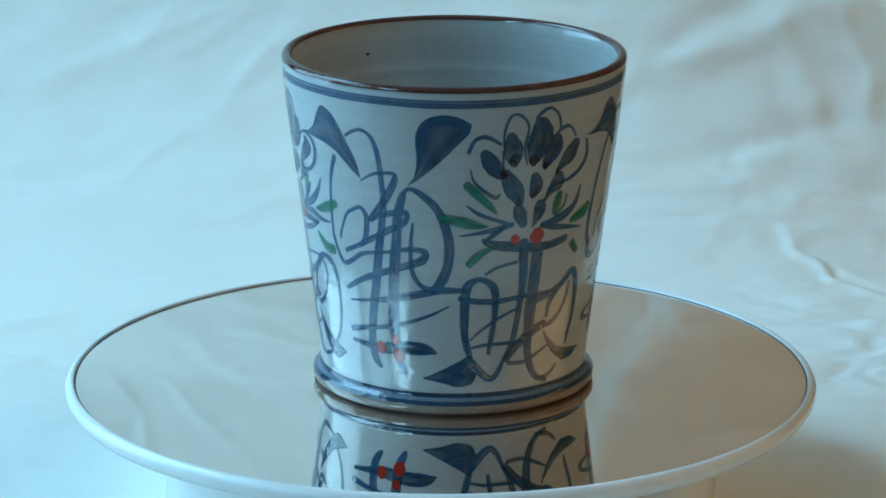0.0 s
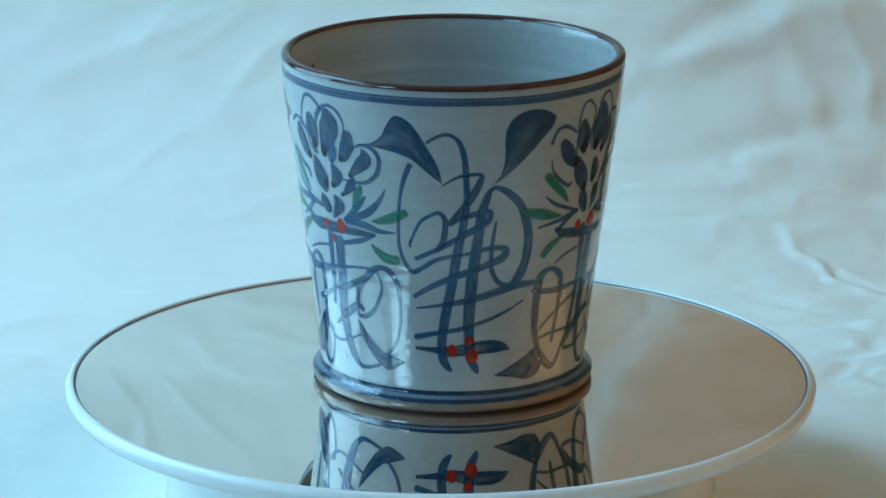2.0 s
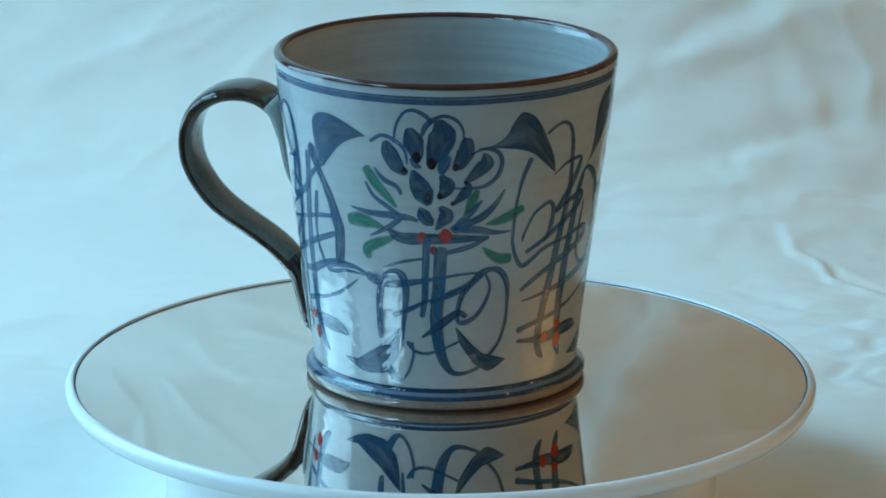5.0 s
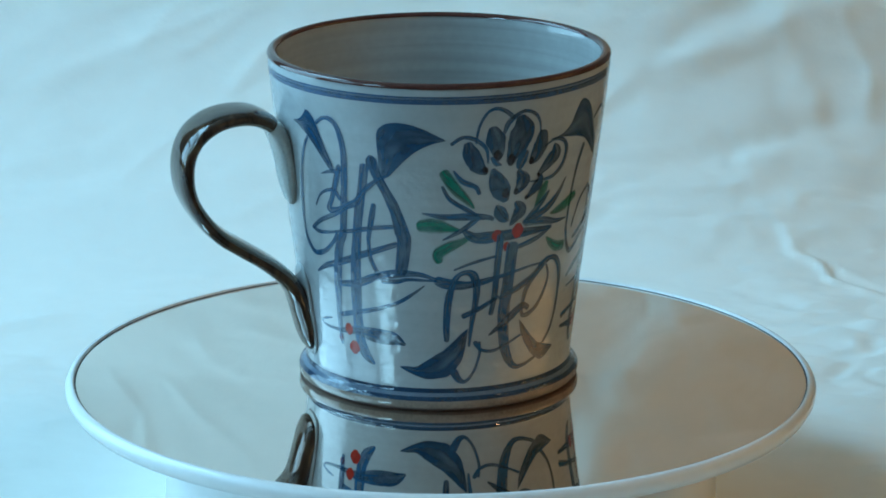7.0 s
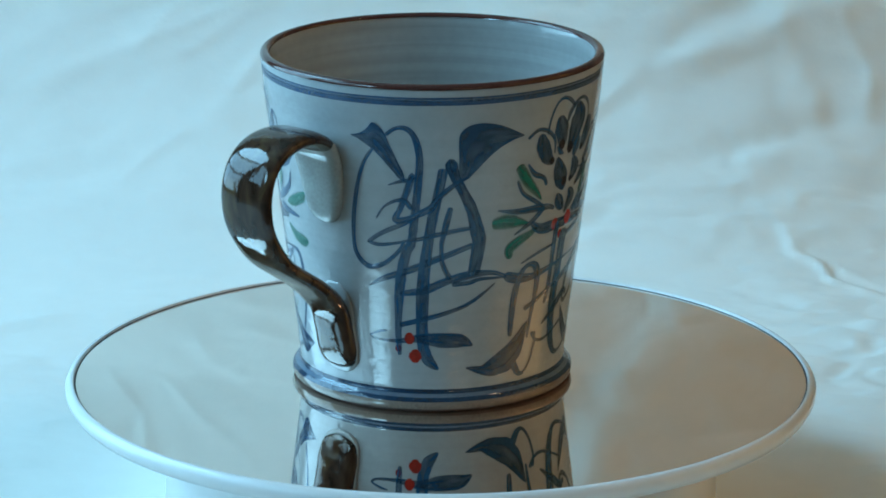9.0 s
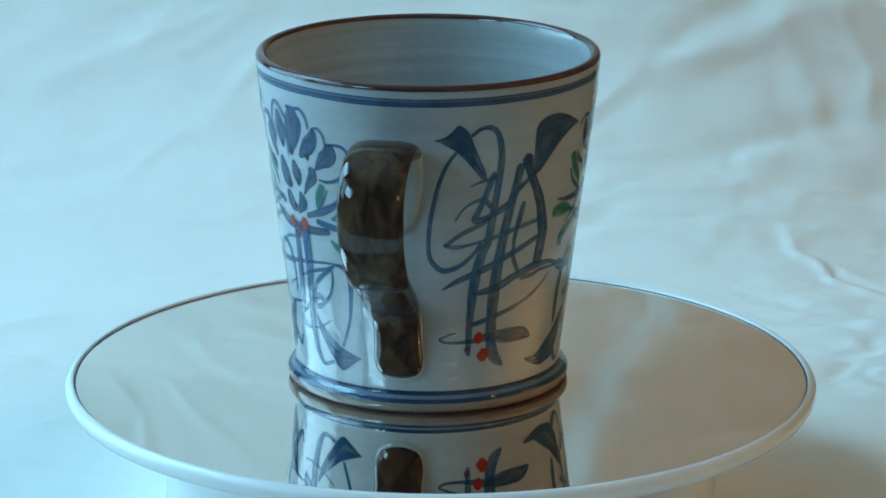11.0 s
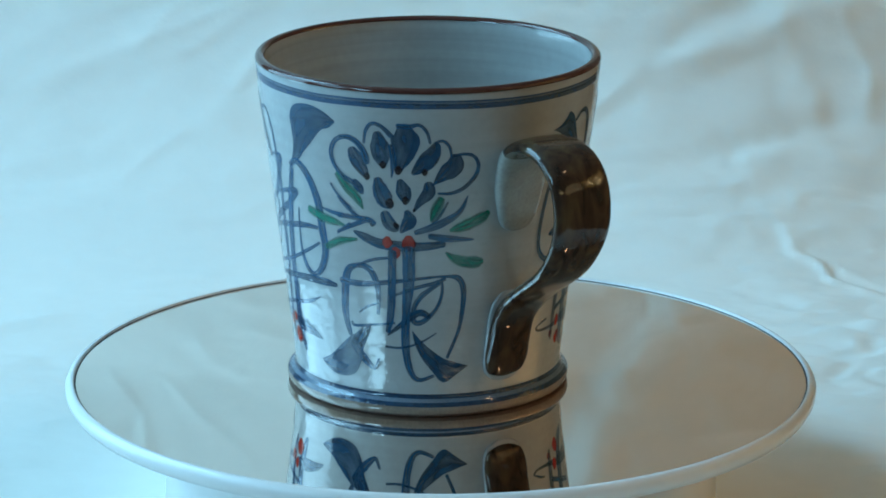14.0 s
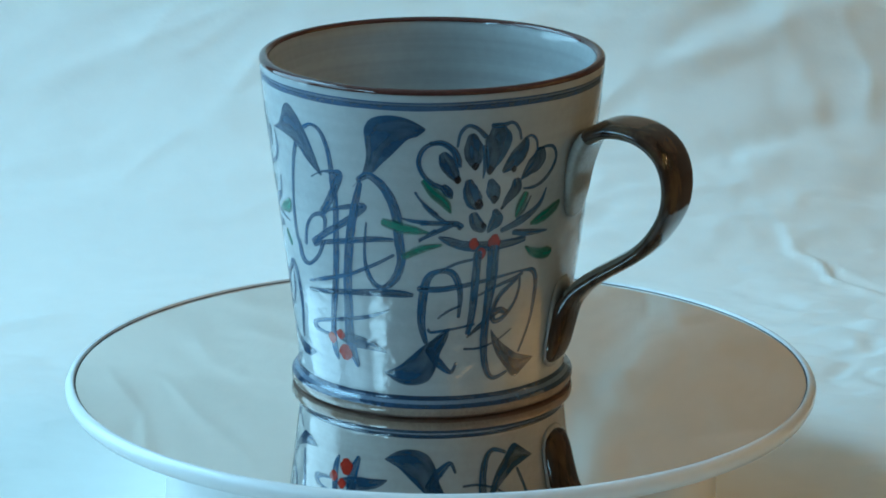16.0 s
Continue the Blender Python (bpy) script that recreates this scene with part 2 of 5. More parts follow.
# openings made up to hold the added south and east lights
for name, lo, hi, at, across in (("window_4", SOUTH_LIGHT[0], SOUTH_LIGHT[1], SOUTH - 0.02, True), ("window_5", GLOW[0], GLOW[1], EAST + 0.02, False)):
    z0, z1 = (SOUTH_LIGHT if across else GLOW)[2:]
    w = tagged(new(name), "unseen added panel of warm light set in the wall", "window", kind="structure")
    # opaque sheet added behind the lights to keep the sky out
    part("sky_blocker", box(lo, SOUTH - 0.12, z0, hi, SOUTH - 0.11, z1) if across else box(EAST + 0.11, lo, z0, EAST + 0.12, hi, z1), WALL, w, smooth=False)
    for c in ((lo + hi) / 2,) if across else (-1.0,):
        part("mullion", box(c - 0.012, at - 0.012, z0, c + 0.012, at + 0.012, z1) if across else box(at - 0.012, c - 0.05, z0, at + 0.012, c + 0.05, z1), WOOD, w, smooth=False)
# housing made up to carry the overhead fill light
fill_box = tagged(new("ceiling_fill"), "small square white housing of an added dim warm ceiling light", "lamp")
part("housing", box(1.20, -0.45, 1.89, 1.40, -0.25, CEIL_Z), FRAME, fill_box, smooth=False)
for p in BULBS:
    lampshade = tagged(new("pendant_lamp"), "small glowing warm pendant bulb on a cord", "lamp", group="pendant lamps")
    lampshade.location = p
    bm = bmesh.new()
    bmesh.ops.create_uvsphere(bm, u_segments=16, v_segments=10, radius=0.010)
    b = part("bulb", bm, BULB, lampshade)
    b.visible_shadow = False
    bm = bmesh.new()
    bmesh.ops.create_cone(bm, cap_ends=True, segments=12, radius1=0.016, radius2=0.012, depth=0.04, matrix=Matrix.Translation((0, 0, 0.045)))
    part("socket", bm, SEAM, lampshade)
    bm = bmesh.new()
    bmesh.ops.create_cone(bm, cap_ends=True, segments=8, radius1=0.003, radius2=0.003, depth=CEIL_Z - p[2] - 0.06, matrix=Matrix.Translation((0, 0, 0.06 + (CEIL_Z - p[2] - 0.06) / 2)))
    part("cord", bm, SEAM, lampshade)

# table and paper ---------------------------------------------------------
TABLE_Z = -0.040
table = tagged(new("table"), "wooden table under the white paper", "table")
part("tabletop", box(-0.8, -0.75, TABLE_Z - 0.034, 0.8, 0.62, TABLE_Z - 0.004), WOOD, table, smooth=False)
for sx in (-0.74, 0.68):
    for sy in (-0.70, 0.52):
        part("leg", box(sx, sy, FLOOR_Z, sx + 0.06, sy + 0.06, TABLE_Z - 0.034), WOOD, table, smooth=False)


# creases of the sheet: height, half width, then points across and along it (metres)
CREASES = ((0.0030, 0.0060, (0.066, 0.326), (0.0874, 0.3347), (0.0966, 0.3393), (0.1109, 0.3447), (0.1253, 0.3532), (0.15, 0.361)),
           (-0.0024, 0.0055, (0.086, 0.343), (0.0929, 0.3498), (0.1031, 0.3564), (0.1113, 0.3597), (0.13, 0.372)),
           (-0.0032, 0.0065, (0.094, 0.289), (0.1028, 0.2956), (0.1131, 0.3027), (0.1272, 0.3078), (0.1435, 0.314), (0.165, 0.318)),
           (-0.0022, 0.0045, (0.134, 0.330), (0.1381, 0.3236), (0.1415, 0.314), (0.143, 0.306)),
           (0.0022, 0.0045, (0.129, 0.327), (0.1315, 0.318), (0.133, 0.309)),
           (-0.0022, 0.0065, (0.066, 0.283), (0.0788, 0.288), (0.0928, 0.2935), (0.109, 0.3014)),
           (0.0026, 0.0021, (0.1150, 0.2640), (0.1170, 0.2584), (0.1192, 0.2500), (0.1205, 0.2428), (0.1283, 0.2352), (0.1311, 0.2247), (0.1356, 0.2225), (0.1407, 0.2178), (0.1469, 0.2101), (0.16, 0.204)),
           (-0.0022, 0.0021, (0.1210, 0.2520), (0.1222, 0.2440), (0.1300, 0.2372), (0.1330, 0.2270), (0.1370, 0.2245), (0.1480, 0.2125)),
           (0.0016, 0.0040, (0.1255, 0.3597), (0.1241, 0.3466), (0.1306, 0.333), (0.134, 0.322)),
           (-0.0015, 0.0050, (-0.132, 0.293), (-0.1244, 0.2969), (-0.1148, 0.3008), (-0.105, 0.302)),
           (0.0012, 0.0050, (-0.155, 0.160), (-0.1396, 0.1651), (-0.1208, 0.1744), (-0.10, 0.178)),
           (-0.0018, 0.0060, (0.125, 0.272), (0.1408, 0.2769), (0.1549, 0.2855), (0.17, 0.289)))
LINES = [(c[0], c[1], [np.array(p) for p in rounded(c[2:], 9)]) for c in CREASES]


def crumple(u, v):
    """Height of the soft folds and sharp creases of the sheet, in metres."""
    p = Vector((u * 2.6 + 0.35 * v, v * 5.2 - 0.4 * u, 3.1))
    q = p + 0.35 * noise.noise_vector(p * 1.7)
    ridge = 1 - abs(noise.noise(q * 1.3)) * 2
    fold = 1 - abs(noise.noise(q * 3.1 + Vector((7, 3, 1)))) * 2
    fine = 1 - abs(noise.noise(q * 7.3 + Vector((1, 9, 4)))) * 2
    small = 1 - abs(noise.noise(q * 19.0 + Vector((4, 2, 8)))) * 2
    most = (0.5 + 0.5 * min(1, max(0, (u + 0.02) / 0.10))) * (0.35 + 0.65 * min(1, max(0, (v - 0.22) / 0.08)))
    h = 0.009 * noise.noise(p * 0.8) + most * (0.0022 * max(0, ridge) ** 2 + 0.0013 * max(0, fold) ** 3 + 0.0009 * max(0, fine) ** 4 + 0.00022 * max(0, small) ** 4)
    if abs(u) < 0.19 and v > -0.02:
        # the facets of paper that was once crushed and smoothed out again
        k = Vector((u * 1.0 + 0.45 * v, v * 1.25 - 0.35 * u, 1.7))
        k += 0.010 * noise.noise_vector(k * 38)
        facet = abs(noise.noise(k * 30)) + 0.5 * abs(noise.noise(k * 63 + Vector((3, 8, 2)))) + 0.36 * abs(noise.noise(k * 130 + Vector((6, 1, 5))))
        h += 0.00115 * facet * (0.42 + 0.42 * min(1, max(0, (u + 0.06) / 0.12))) * (1 + 1.2 * min(1, max(0, (0.22 - v) / 0.08)) + 0.5 * min(1, max(0, (v - 0.36) / 0.05)))
    if abs(u) < 0.19 and 0.13 < v < 0.40:
        wob = 0.0022 * noise.noise(Vector((u * 160, v * 160, 5))) + 0.0010 * noise.noise(Vector((u * 420, v * 420, 2)))
        for high, half, line in LINES:
            lo, hi = line[0], line[-1]
            if not (lo[0] - 0.03 < u < hi[0] + 0.03):
                continue
            d = min((u - a[0]) ** 2 + (v - a[1]) ** 2 for a in line)
            if d < 9 * half * half:
                d = math.sqrt(d) + wob * (1.0 if half < 0.003 else 0.3)
                end = min(1, 25 * min(abs(u - lo[0]) + abs(v - lo[1]), abs(u - hi[0]) + abs(v - hi[1])) + 0.15)
                h += 0.6 * high * end * math.exp(-(d / half) ** 2)
    return h


def spaced(a, b, c, d, wide, close):
    """Stations from a to d, close together between b and c."""
    n0, n1, n2 = (max(1, round((q - p) / w)) for p, q, w in ((a, b, wide), (b, c, close), (c, d, wide)))
    return [a + (b - a) * i / n0 for i in range(n0)] + [b + (c - b) * i / n1 for i in range(n1)] + [c + (d - c) * i / n2 for i in range(n2 + 1)]


def sheet():
    bm = bmesh.new()
    bend, r = 0.20, 0.16
    xs, rows = spaced(-0.42, -0.18, 0.18, 0.192, 0.012, 0.0018), []
    for s in spaced(-0.19, -0.01, 0.53, 0.85, 0.010, 0.0018):
        if s < bend:
            y, z, n = s, TABLE_Z, Vector((0, 0, 1))
        elif s < bend + r * 1.40:
            a = (s - bend) / r
            y, z, n = bend + r * math.sin(a), TABLE_Z + r * (1 - math.cos(a)), Vector((0, -math.sin(a), math.cos(a)))
        else:
            a, k = 1.40, s - bend - r * 1.40
            y, z = bend + r * math.sin(a) + k * math.cos(a), TABLE_Z + r * (1 - math.cos(a)) + k * math.sin(a)
            n = Vector((0, -math.sin(a), math.cos(a)))
        hang = min(1, max(0, (s - 0.36) / 0.10))
        turn = min(1, max(0, (s - 0.16) / 0.10))
        row = []
        for x in xs:
            calm = min(1, max(0.15, (math.hypot(x, s) - 0.08) / 0.05)) if s < 0.15 else 1
            over = x - 0.077 + 0.47 * (s - 0.44)
            drape = hang * (0.0072 / (1 + math.exp(-over / 0.0045)) - 0.33 * math.sqrt((x + 0.010) ** 2 + 0.0004) - 0.10 * x)
            row.append(bm.verts.new(Vector((x, y, z)) + n * (crumple(x, s) * calm + drape - turn * 0.8 * max(0, x - 0.05) ** 2 + 0.001)))
        rows.append(row)
    for a, b in zip(rows, rows[1:]):
        for i in range(len(xs) - 1):
            bm.faces.new((a[i], a[i + 1], b[i + 1], b[i]))
    return bm


tagged(part("backdrop_paper", sheet(), PAPER), "white crumpled paper sheet swept up behind the turntable", "paper", kind="structure")

# turntable ---------------------------------------------------------------
turntable = tagged(new("turntable"), "round white plastic turntable with a mirrored top", "turntable")
turntable.location = (0.0002, 0, TABLE_Z)
Z0 = -TABLE_Z
part("base", lathe([(0, 0.0025), (0.0735, 0.0025), (0.0745, 0.0035), (0.0735, Z0 - 0.008), (0.072, Z0 - 0.0055), (0, Z0 - 0.0055)]), PLASTIC, turntable, "fixed white plastic base drum")
plate = part("plate", lathe([(0.0, -0.005), (0.0725, -0.005), (0.094, -0.0050), (0.0975, -0.0047), (0.0992, -0.0040), (0.1001, -0.0025), (0.1003, -0.0011), (0.0999, -0.0002), (0.0992, 0.0005), (0.0984, 0.0008), (0.0980, 0.0005), (0.0979, -0.001), (0.0, -0.001)]), PLASTIC, turntable, "rotating white plastic rim")
plate.location = (0, 0, Z0)
part("mirror", lathe([(0, -0.0012), (0.0975, -0.0012), (0.0975, 0.0), (0, 0.0)]), MIRROR, plate, "round mirror inlay", smooth=False)
part("seam", lathe([(0.0976, -0.0008), (0.0979, -0.0008), (0.0979, 0.00015), (0.0976, 0.0001)], closed=True), SEAM, plate, "thin dark joint round the mirror", smooth=False)

# mug ---------------------------------------------------------------------
mug = tagged(new("mug"), "pale glazed mug with blue brush painting on a mirror", "mug")


def wall(z):
    """Outer radius of the mug at a height, metres."""
    return 0.03418 + 0.12923 * z + 0.1066 * (z - 0.045) ** 2 + 0.0002 * max(0, 1 - abs(z - 0.005) / 0.01) - 0.0004 * max(0, (z - 0.072) / 0.0135) ** 2


H = 0.0874
outer = [(0.0370, 0.0010), (0.03735, 0.0017), (0.0374, 0.0026), (0.0370, 0.0035), (0.0362, 0.0042), (0.0356, 0.0047)]
outer += [(wall(z), z) for z in np.linspace(0.0052, 0.0855, 60)]
lip = [(0.0439 + 0.0011 * math.cos(a), H + 0.0011 * math.sin(a)) for a in np.linspace(0.1, math.pi - 0.1, 9)]
inner = [(wall(z) - 0.0026 - 0.0016 * (1 - z / H), z) for z in np.linspace(0.0860, 0.012, 24)]
inner += [(0.0300, 0.0085), (0.0270, 0.0065), (0.020, 0.0056), (0.0, 0.0052)]
part("body", lathe(outer + lip, 200), GLAZE, mug, "pale blue-grey glazed tapering wall")
part("interior", lathe([lip[-1]] + inner, 200), INNER, mug, "pale glazed inside with fine throwing rings")
part("rim_band", lathe([(0.0439 + 0.00135 * math.cos(a), H + 0.00135 * math.sin(a)) for a in np.linspace(0.02, math.pi - 0.25, 17)], 200), RIM_BROWN, mug, "glossy dark brown lip")
part("foot_ring", lathe([(0.0315, 0.0), (0.0360, 0.0), (0.0366, 0.0003), (0.0371, 0.0011), (0.0365, 0.0022), (0.0315, 0.0022)], 160, closed=True), FOOT_CLAY, mug, "unglazed brown foot")

bm = bmesh.new()
SPECK = (radians(244.7), 0.0798)
bmesh.ops.create_uvsphere(bm, u_segments=12, v_segments=8, radius=0.0005)
bmesh.ops.transform(bm, verts=bm.verts, matrix=Matrix.Translation(((wall(SPECK[1]) - 0.0028) * math.cos(SPECK[0]), (wall(SPECK[1]) - 0.0028) * math.sin(SPECK[0]), SPECK[1])) @ Matrix.Diagonal((1, 1, 0.8, 1)))
part("iron_speck", bm, RIM_BROWN, mug, "small brown iron speck in the inside glaze")

HANDLE_AT = radians(-146.5)
# centre line of the strap handle: distance from the axis, height, width, thickness (mm)
STRAP = [(40.9, 49.6, 3.0, 0.8), (41.0, 50.4, 7.0, 1.8), (41.3, 52.5, 10.5, 2.6), (41.9, 56.5, 13.0, 3.4), (42.8, 63.0, 15.0, 4.0), (45.4, 70.2, 16.0, 4.4), (50.0, 73.6, 16.5, 4.4), (55.4, 74.5, 16.8, 4.4),
         (61.6, 73.4, 17.0, 4.4), (66.6, 70.0, 17.0, 4.3), (69.3, 65.0, 17.0, 4.2), (69.9, 59.0, 16.8, 4.1), (68.6, 53.2, 16.5, 4.0), (65.0, 47.2, 16.0, 4.0),
         (60.6, 42.6, 15.6, 4.0), (55.4, 39.0, 15.2, 4.0), (49.5, 35.2, 14.6, 4.1), (44.0, 30.8, 13.8, 4.4), (40.2, 26.0, 12.6, 4.8), (38.2, 20.0, 12.4, 5.0), (37.0, 15.0, 12.8, 4.6), (36.3, 11.6, 11.2, 3.4), (35.9, 10.3, 8.0, 2.4), (35.7, 9.5, 4.0, 1.2)]
# pale glaze pooled round the lower end
POOL = [(38.3, 33, 4.1, 0.75), (38.2, 30, 10.1, 1.5), (37.6, 25, 12.5, 1.95), (36.8, 19, 12.7, 2.25), (36.2, 14, 12.9, 2.1), (35.8, 11, 11.5, 1.8), (35.5, 9.2, 8.1, 1.42), (35.35, 8.3, 4, 0.9)]


def strap(course, first, last, inner=False):
    """A strap swept along its course; with inner, the skin on the side of the mug alone."""
    bm = bmesh.new()
    line = rounded(course, 5)[first:last]
    seg = 24
    out = Vector((math.cos(HANDLE_AT), math.sin(HANDLE_AT), 0))
    side = Vector((-out.y, out.x, 0))
    rings = []
    for i, (r, z, w, th) in enumerate(line):
        a, b = line[max(0, i - 1)], line[min(len(line) - 1, i + 1)]
        tang = (out * (b[0] - a[0]) + Vector((0, 0, b[1] - a[1]))).normalized()
        norm = side.cross(tang)
        ring = []
        for k in range(1, seg // 2) if inner else range(seg):
            c, s = math.cos(2 * math.pi * k / seg), math.sin(2 * math.pi * k / seg)
            u = math.copysign(abs(c) ** 0.62, c) * w / 2
            v = math.copysign(abs(s) ** 0.85, s) * th / 2 + (0.05 if inner else 0)
            wob = 1 + 0.02 * noise.noise(Vector((r, z, k)) * 0.11)
            ring.append(bm.verts.new((out * r + Vector((0, 0, z)) + (side * u + norm * v) * wob) / 1000))
        rings.append(ring)
    for a, b in zip(rings, rings[1:]):
        for k in range(len(a) - 1 if inner else seg):
            bm.faces.new((a[k], a[(k + 1) % seg], b[(k + 1) % seg], b[k]))
    if not inner:
        bm.faces.new(rings[0])
        bm.faces.new(rings[-1][::-1])
    return bm


part("handle", strap(STRAP, 27, 200), HANDLE, mug, "strap handle in dark iron-brown glaze")
part("handle_root", strap(STRAP, 0, 28), ROOT, mug, "handle end pressed to the wall, thin olive-grey glaze")
part("handle_inside", strap(STRAP, 27, 88, True), INNER_FACE, mug, "inner face of the handle in thin grey-brown glaze")
part("glaze_pool", strap(POOL, 0, 200), GLAZE, mug, "pale glaze pooled round the lower end of the handle")

# brush painting ----------------------------------------------------------
layers = [0]


def brush(name, pts, mat, label="", lift=0.0):
    """One stroke on the wall of the mug: (degrees round the axis, height mm, width mm), painted from end to end."""
    layers[0] += 1
    off = 0.00002 + 0.000004 * (layers[0] % 40) + lift
    flat = [(math.radians(a) * wall(z / 1000) * 1000, z, w, wall(z / 1000) * 1000) for a, z, w in pts]
    mid = flat[len(flat) // 2][3]
    line = [np.array((math.radians(a) * mid, z, w)) for a, z, w in pts]
    line = rounded(line, 6)
    clean = [line[0]]
    for p in line[1:]:
        if np.hypot(*(p - clean[-1])[:2]) > 0.08:
            clean.append(p)
    line = clean
    bm = bmesh.new()
    uv = bm.loops.layers.uv.new("stroke")
    wide = max(p[2] for p in line)
    across = 4 if wide < 2 else 8
    rows, run = [], 0.0
    n = len(line)

    def put(s, z):
        a, h = s / mid, z / 1000
        r = wall(h) + off
        return bm.verts.new((r * math.cos(a), r * math.sin(a), h))

    for i, p in enumerate(line):
        a, b = line[max(0, i - 1)], line[min(n - 1, i + 1)]
        d = (b - a)[:2]
        d = d / max(1e-6, np.hypot(*d))
        if i:
            run += np.hypot(*(p - line[i - 1])[:2])
        ragged = 1 + 0.10 * noise.noise(Vector((p[0] * 0.9, p[1] * 0.9, layers[0] * 1.7)))
        w = max(0.05, p[2]) / 2 * ragged
        bulge = 0.0
        row = []
        for k in range(across + 1):
            u = k / across * 2 - 1
            # round the two ends
            if i == 0:
                bulge = -0.6 * w * math.sqrt(max(0, 1 - u * u))
            elif i == n - 1:
                bulge = 0.6 * w * math.sqrt(max(0, 1 - u * u))
            else:
                bulge = 0.0
            row.append((put(p[0] - d[1] * w * u + d[0] * bulge, p[1] + d[0] * w * u + d[1] * bulge), k / across, run))
        rows.append(row)
    for a, b in zip(rows, rows[1:]):
        for k in range(across):
            fc = bm.faces.new((a[k][0], a[k + 1][0], b[k + 1][0], b[k][0]))
            for loop, q in zip(fc.loops, (a[k], a[k + 1], b[k + 1], b[k])):
                loop[uv].uv = (q[1], q[2] / 10)
    return finish(name, bm, mat, label)


def finish(name, bm, mat, label=""):
    for fc in bm.faces:
        fc.smooth = True
        fc.normal_update()
        c = fc.calc_center_median()
        if fc.normal.x * c.x + fc.normal.y * c.y < 0:
            fc.normal_flip()
    me = bpy.data.meshes.new(name)
    bm.to_mesh(me)
    bm.free()
    me.materials.append(mat)
    ob = new(name, me)
    ob.parent = mug
    return tagged(ob, label) if label else ob


def blot(name, left, right, mat, label=""):
    """A broad brush leaf between two edges, each (degrees, height mm) from its tip to its end."""
    layers[0] += 1
    off = 0.00002 + 0.000004 * (layers[0] % 40)
    a, b = rounded(left, 4), rounded(right, 4)
    bm = bmesh.new()
    uv = bm.loops.layers.uv.new("stroke")
    rows = []
    for i, (p, q) in enumerate(zip(a, b)):
        row = []
        for k in range(11):
            u = k / 10
            g, h = p + (q - p) * u
            h /= 1000
            r, g = wall(h) + off, math.radians(g)
            row.append((bm.verts.new((r * math.cos(g), r * math.sin(g), h)), u, i / 20))
        rows.append(row)
    for r0, r1 in zip(rows, rows[1:]):
        for k in range(10):
            quad = (r0[k], r0[k + 1], r1[k + 1], r1[k])
            fc = bm.faces.new([v[0] for v in quad])
            for loop, v in zip(fc.loops, quad):
                loop[uv].uv = (v[1], v[2])
    return finish(name, bm, mat, label)


def ring_line(z, w, mat, extra=0.0):
    """A painted line round the wall, slightly uneven in height."""
    bm = bmesh.new()
    seg, rows = 200, []
    for j in (0, 0.5, 1):
        row = []
        for k in range(seg):
            a = 2 * math.pi * k / seg
            h = z + 0.0003 * noise.noise(Vector((math.cos(a) * 1.3, math.sin(a) * 1.3, z * 300)))
            t = w * (1 + 0.25 * noise.noise(Vector((math.cos(a) * 3, math.sin(a) * 3, z * 500))))
            h += (j - 0.5) * t
            r = extra + wall(h) + 0.00004 if not extra else extra
            row.append(bm.verts.new((r * math.cos(a), r * math.sin(a), h)))
        rows.append(row)
    for a, b in zip(rows, rows[1:]):
        for k in range(seg):
            bm.faces.new((a[k], a[(k + 1) % seg], b[(k + 1) % seg], b[k]))
    return bm


part("blue_line", ring_line(0.0841, 0.0014, WASH), WASH, mug, "cobalt line under the lip")
part("blue_line", ring_line(0.0854, 0.0004, WASH), WASH, mug, "thin cobalt line under the lip")
part("blue_line", lathe([(0.03738, 0.0029), (0.0371, 0.0034), (0.03660, 0.0039)], 200), FOOT_BLUE, mug, "dark cobalt line on the foot bead")
part("blue_line", lathe([(0.03572, 0.00468), (wall(0.0052) + 0.00007, 0.0052), (wall(0.0058) + 0.00006, 0.0058)], 200), FOOT_BLUE, mug, "cobalt line in the groove above the foot")
part("blue_wash", lathe([(0.03660, 0.0039), (0.03626, 0.0042), (0.03572, 0.00468)], 200), THIN_WASH, mug, "thin cobalt wash between the foot lines")
part("foot_glaze", lathe([(0.03715, 0.0009), (0.03742, 0.0017), (0.03746, 0.0024), (0.03738, 0.0029)], 200), FOOT_GLAZE, mug, "thin brownish glaze at the edge of the foot")
part("blue_wash", ring_line(0.0849, 0.0010, THIN_WASH), THIN_WASH, mug, "thin cobalt wash between the lip lines")

# crossed stems opposite the handle
blot("leaf", [(356.5, 63.1), (355.5, 66.6), (353.5, 70.0), (351.1, 73.2), (348.6, 76.4), (345.5, 79.3), (340.9, 80.6), (337.8, 77.9), (335.5, 74.7), (331.5, 72.6), (326.4, 71.9)], [(356.4, 63.0), (353.8, 64.4), (351.3, 66.0), (348.8, 67.6), (346.2, 69.1), (343.1, 70.1), (339.8, 70.8), (336.5, 71.2), (333.1, 71.6), (329.8, 71.7), (326.3, 71.6)], DEEP)
blot("leaf", [(14.1, 62.4), (16.7, 64.9), (17.7, 67.9), (17.9, 71.0), (17.6, 74.1), (18.1, 77.2), (20.1, 79.8), (23.9, 81.4), (28.3, 81.8), (32.6, 81.0), (36.3, 79.3)], [(14.1, 62.4), (16.9, 63.6), (19.5, 65.1), (22.0, 66.6), (24.4, 68.2), (26.7, 69.9), (29.0, 71.6), (31.2, 73.4), (33.4, 75.1), (35.5, 76.9), (36.3, 79.2)], DEEP)
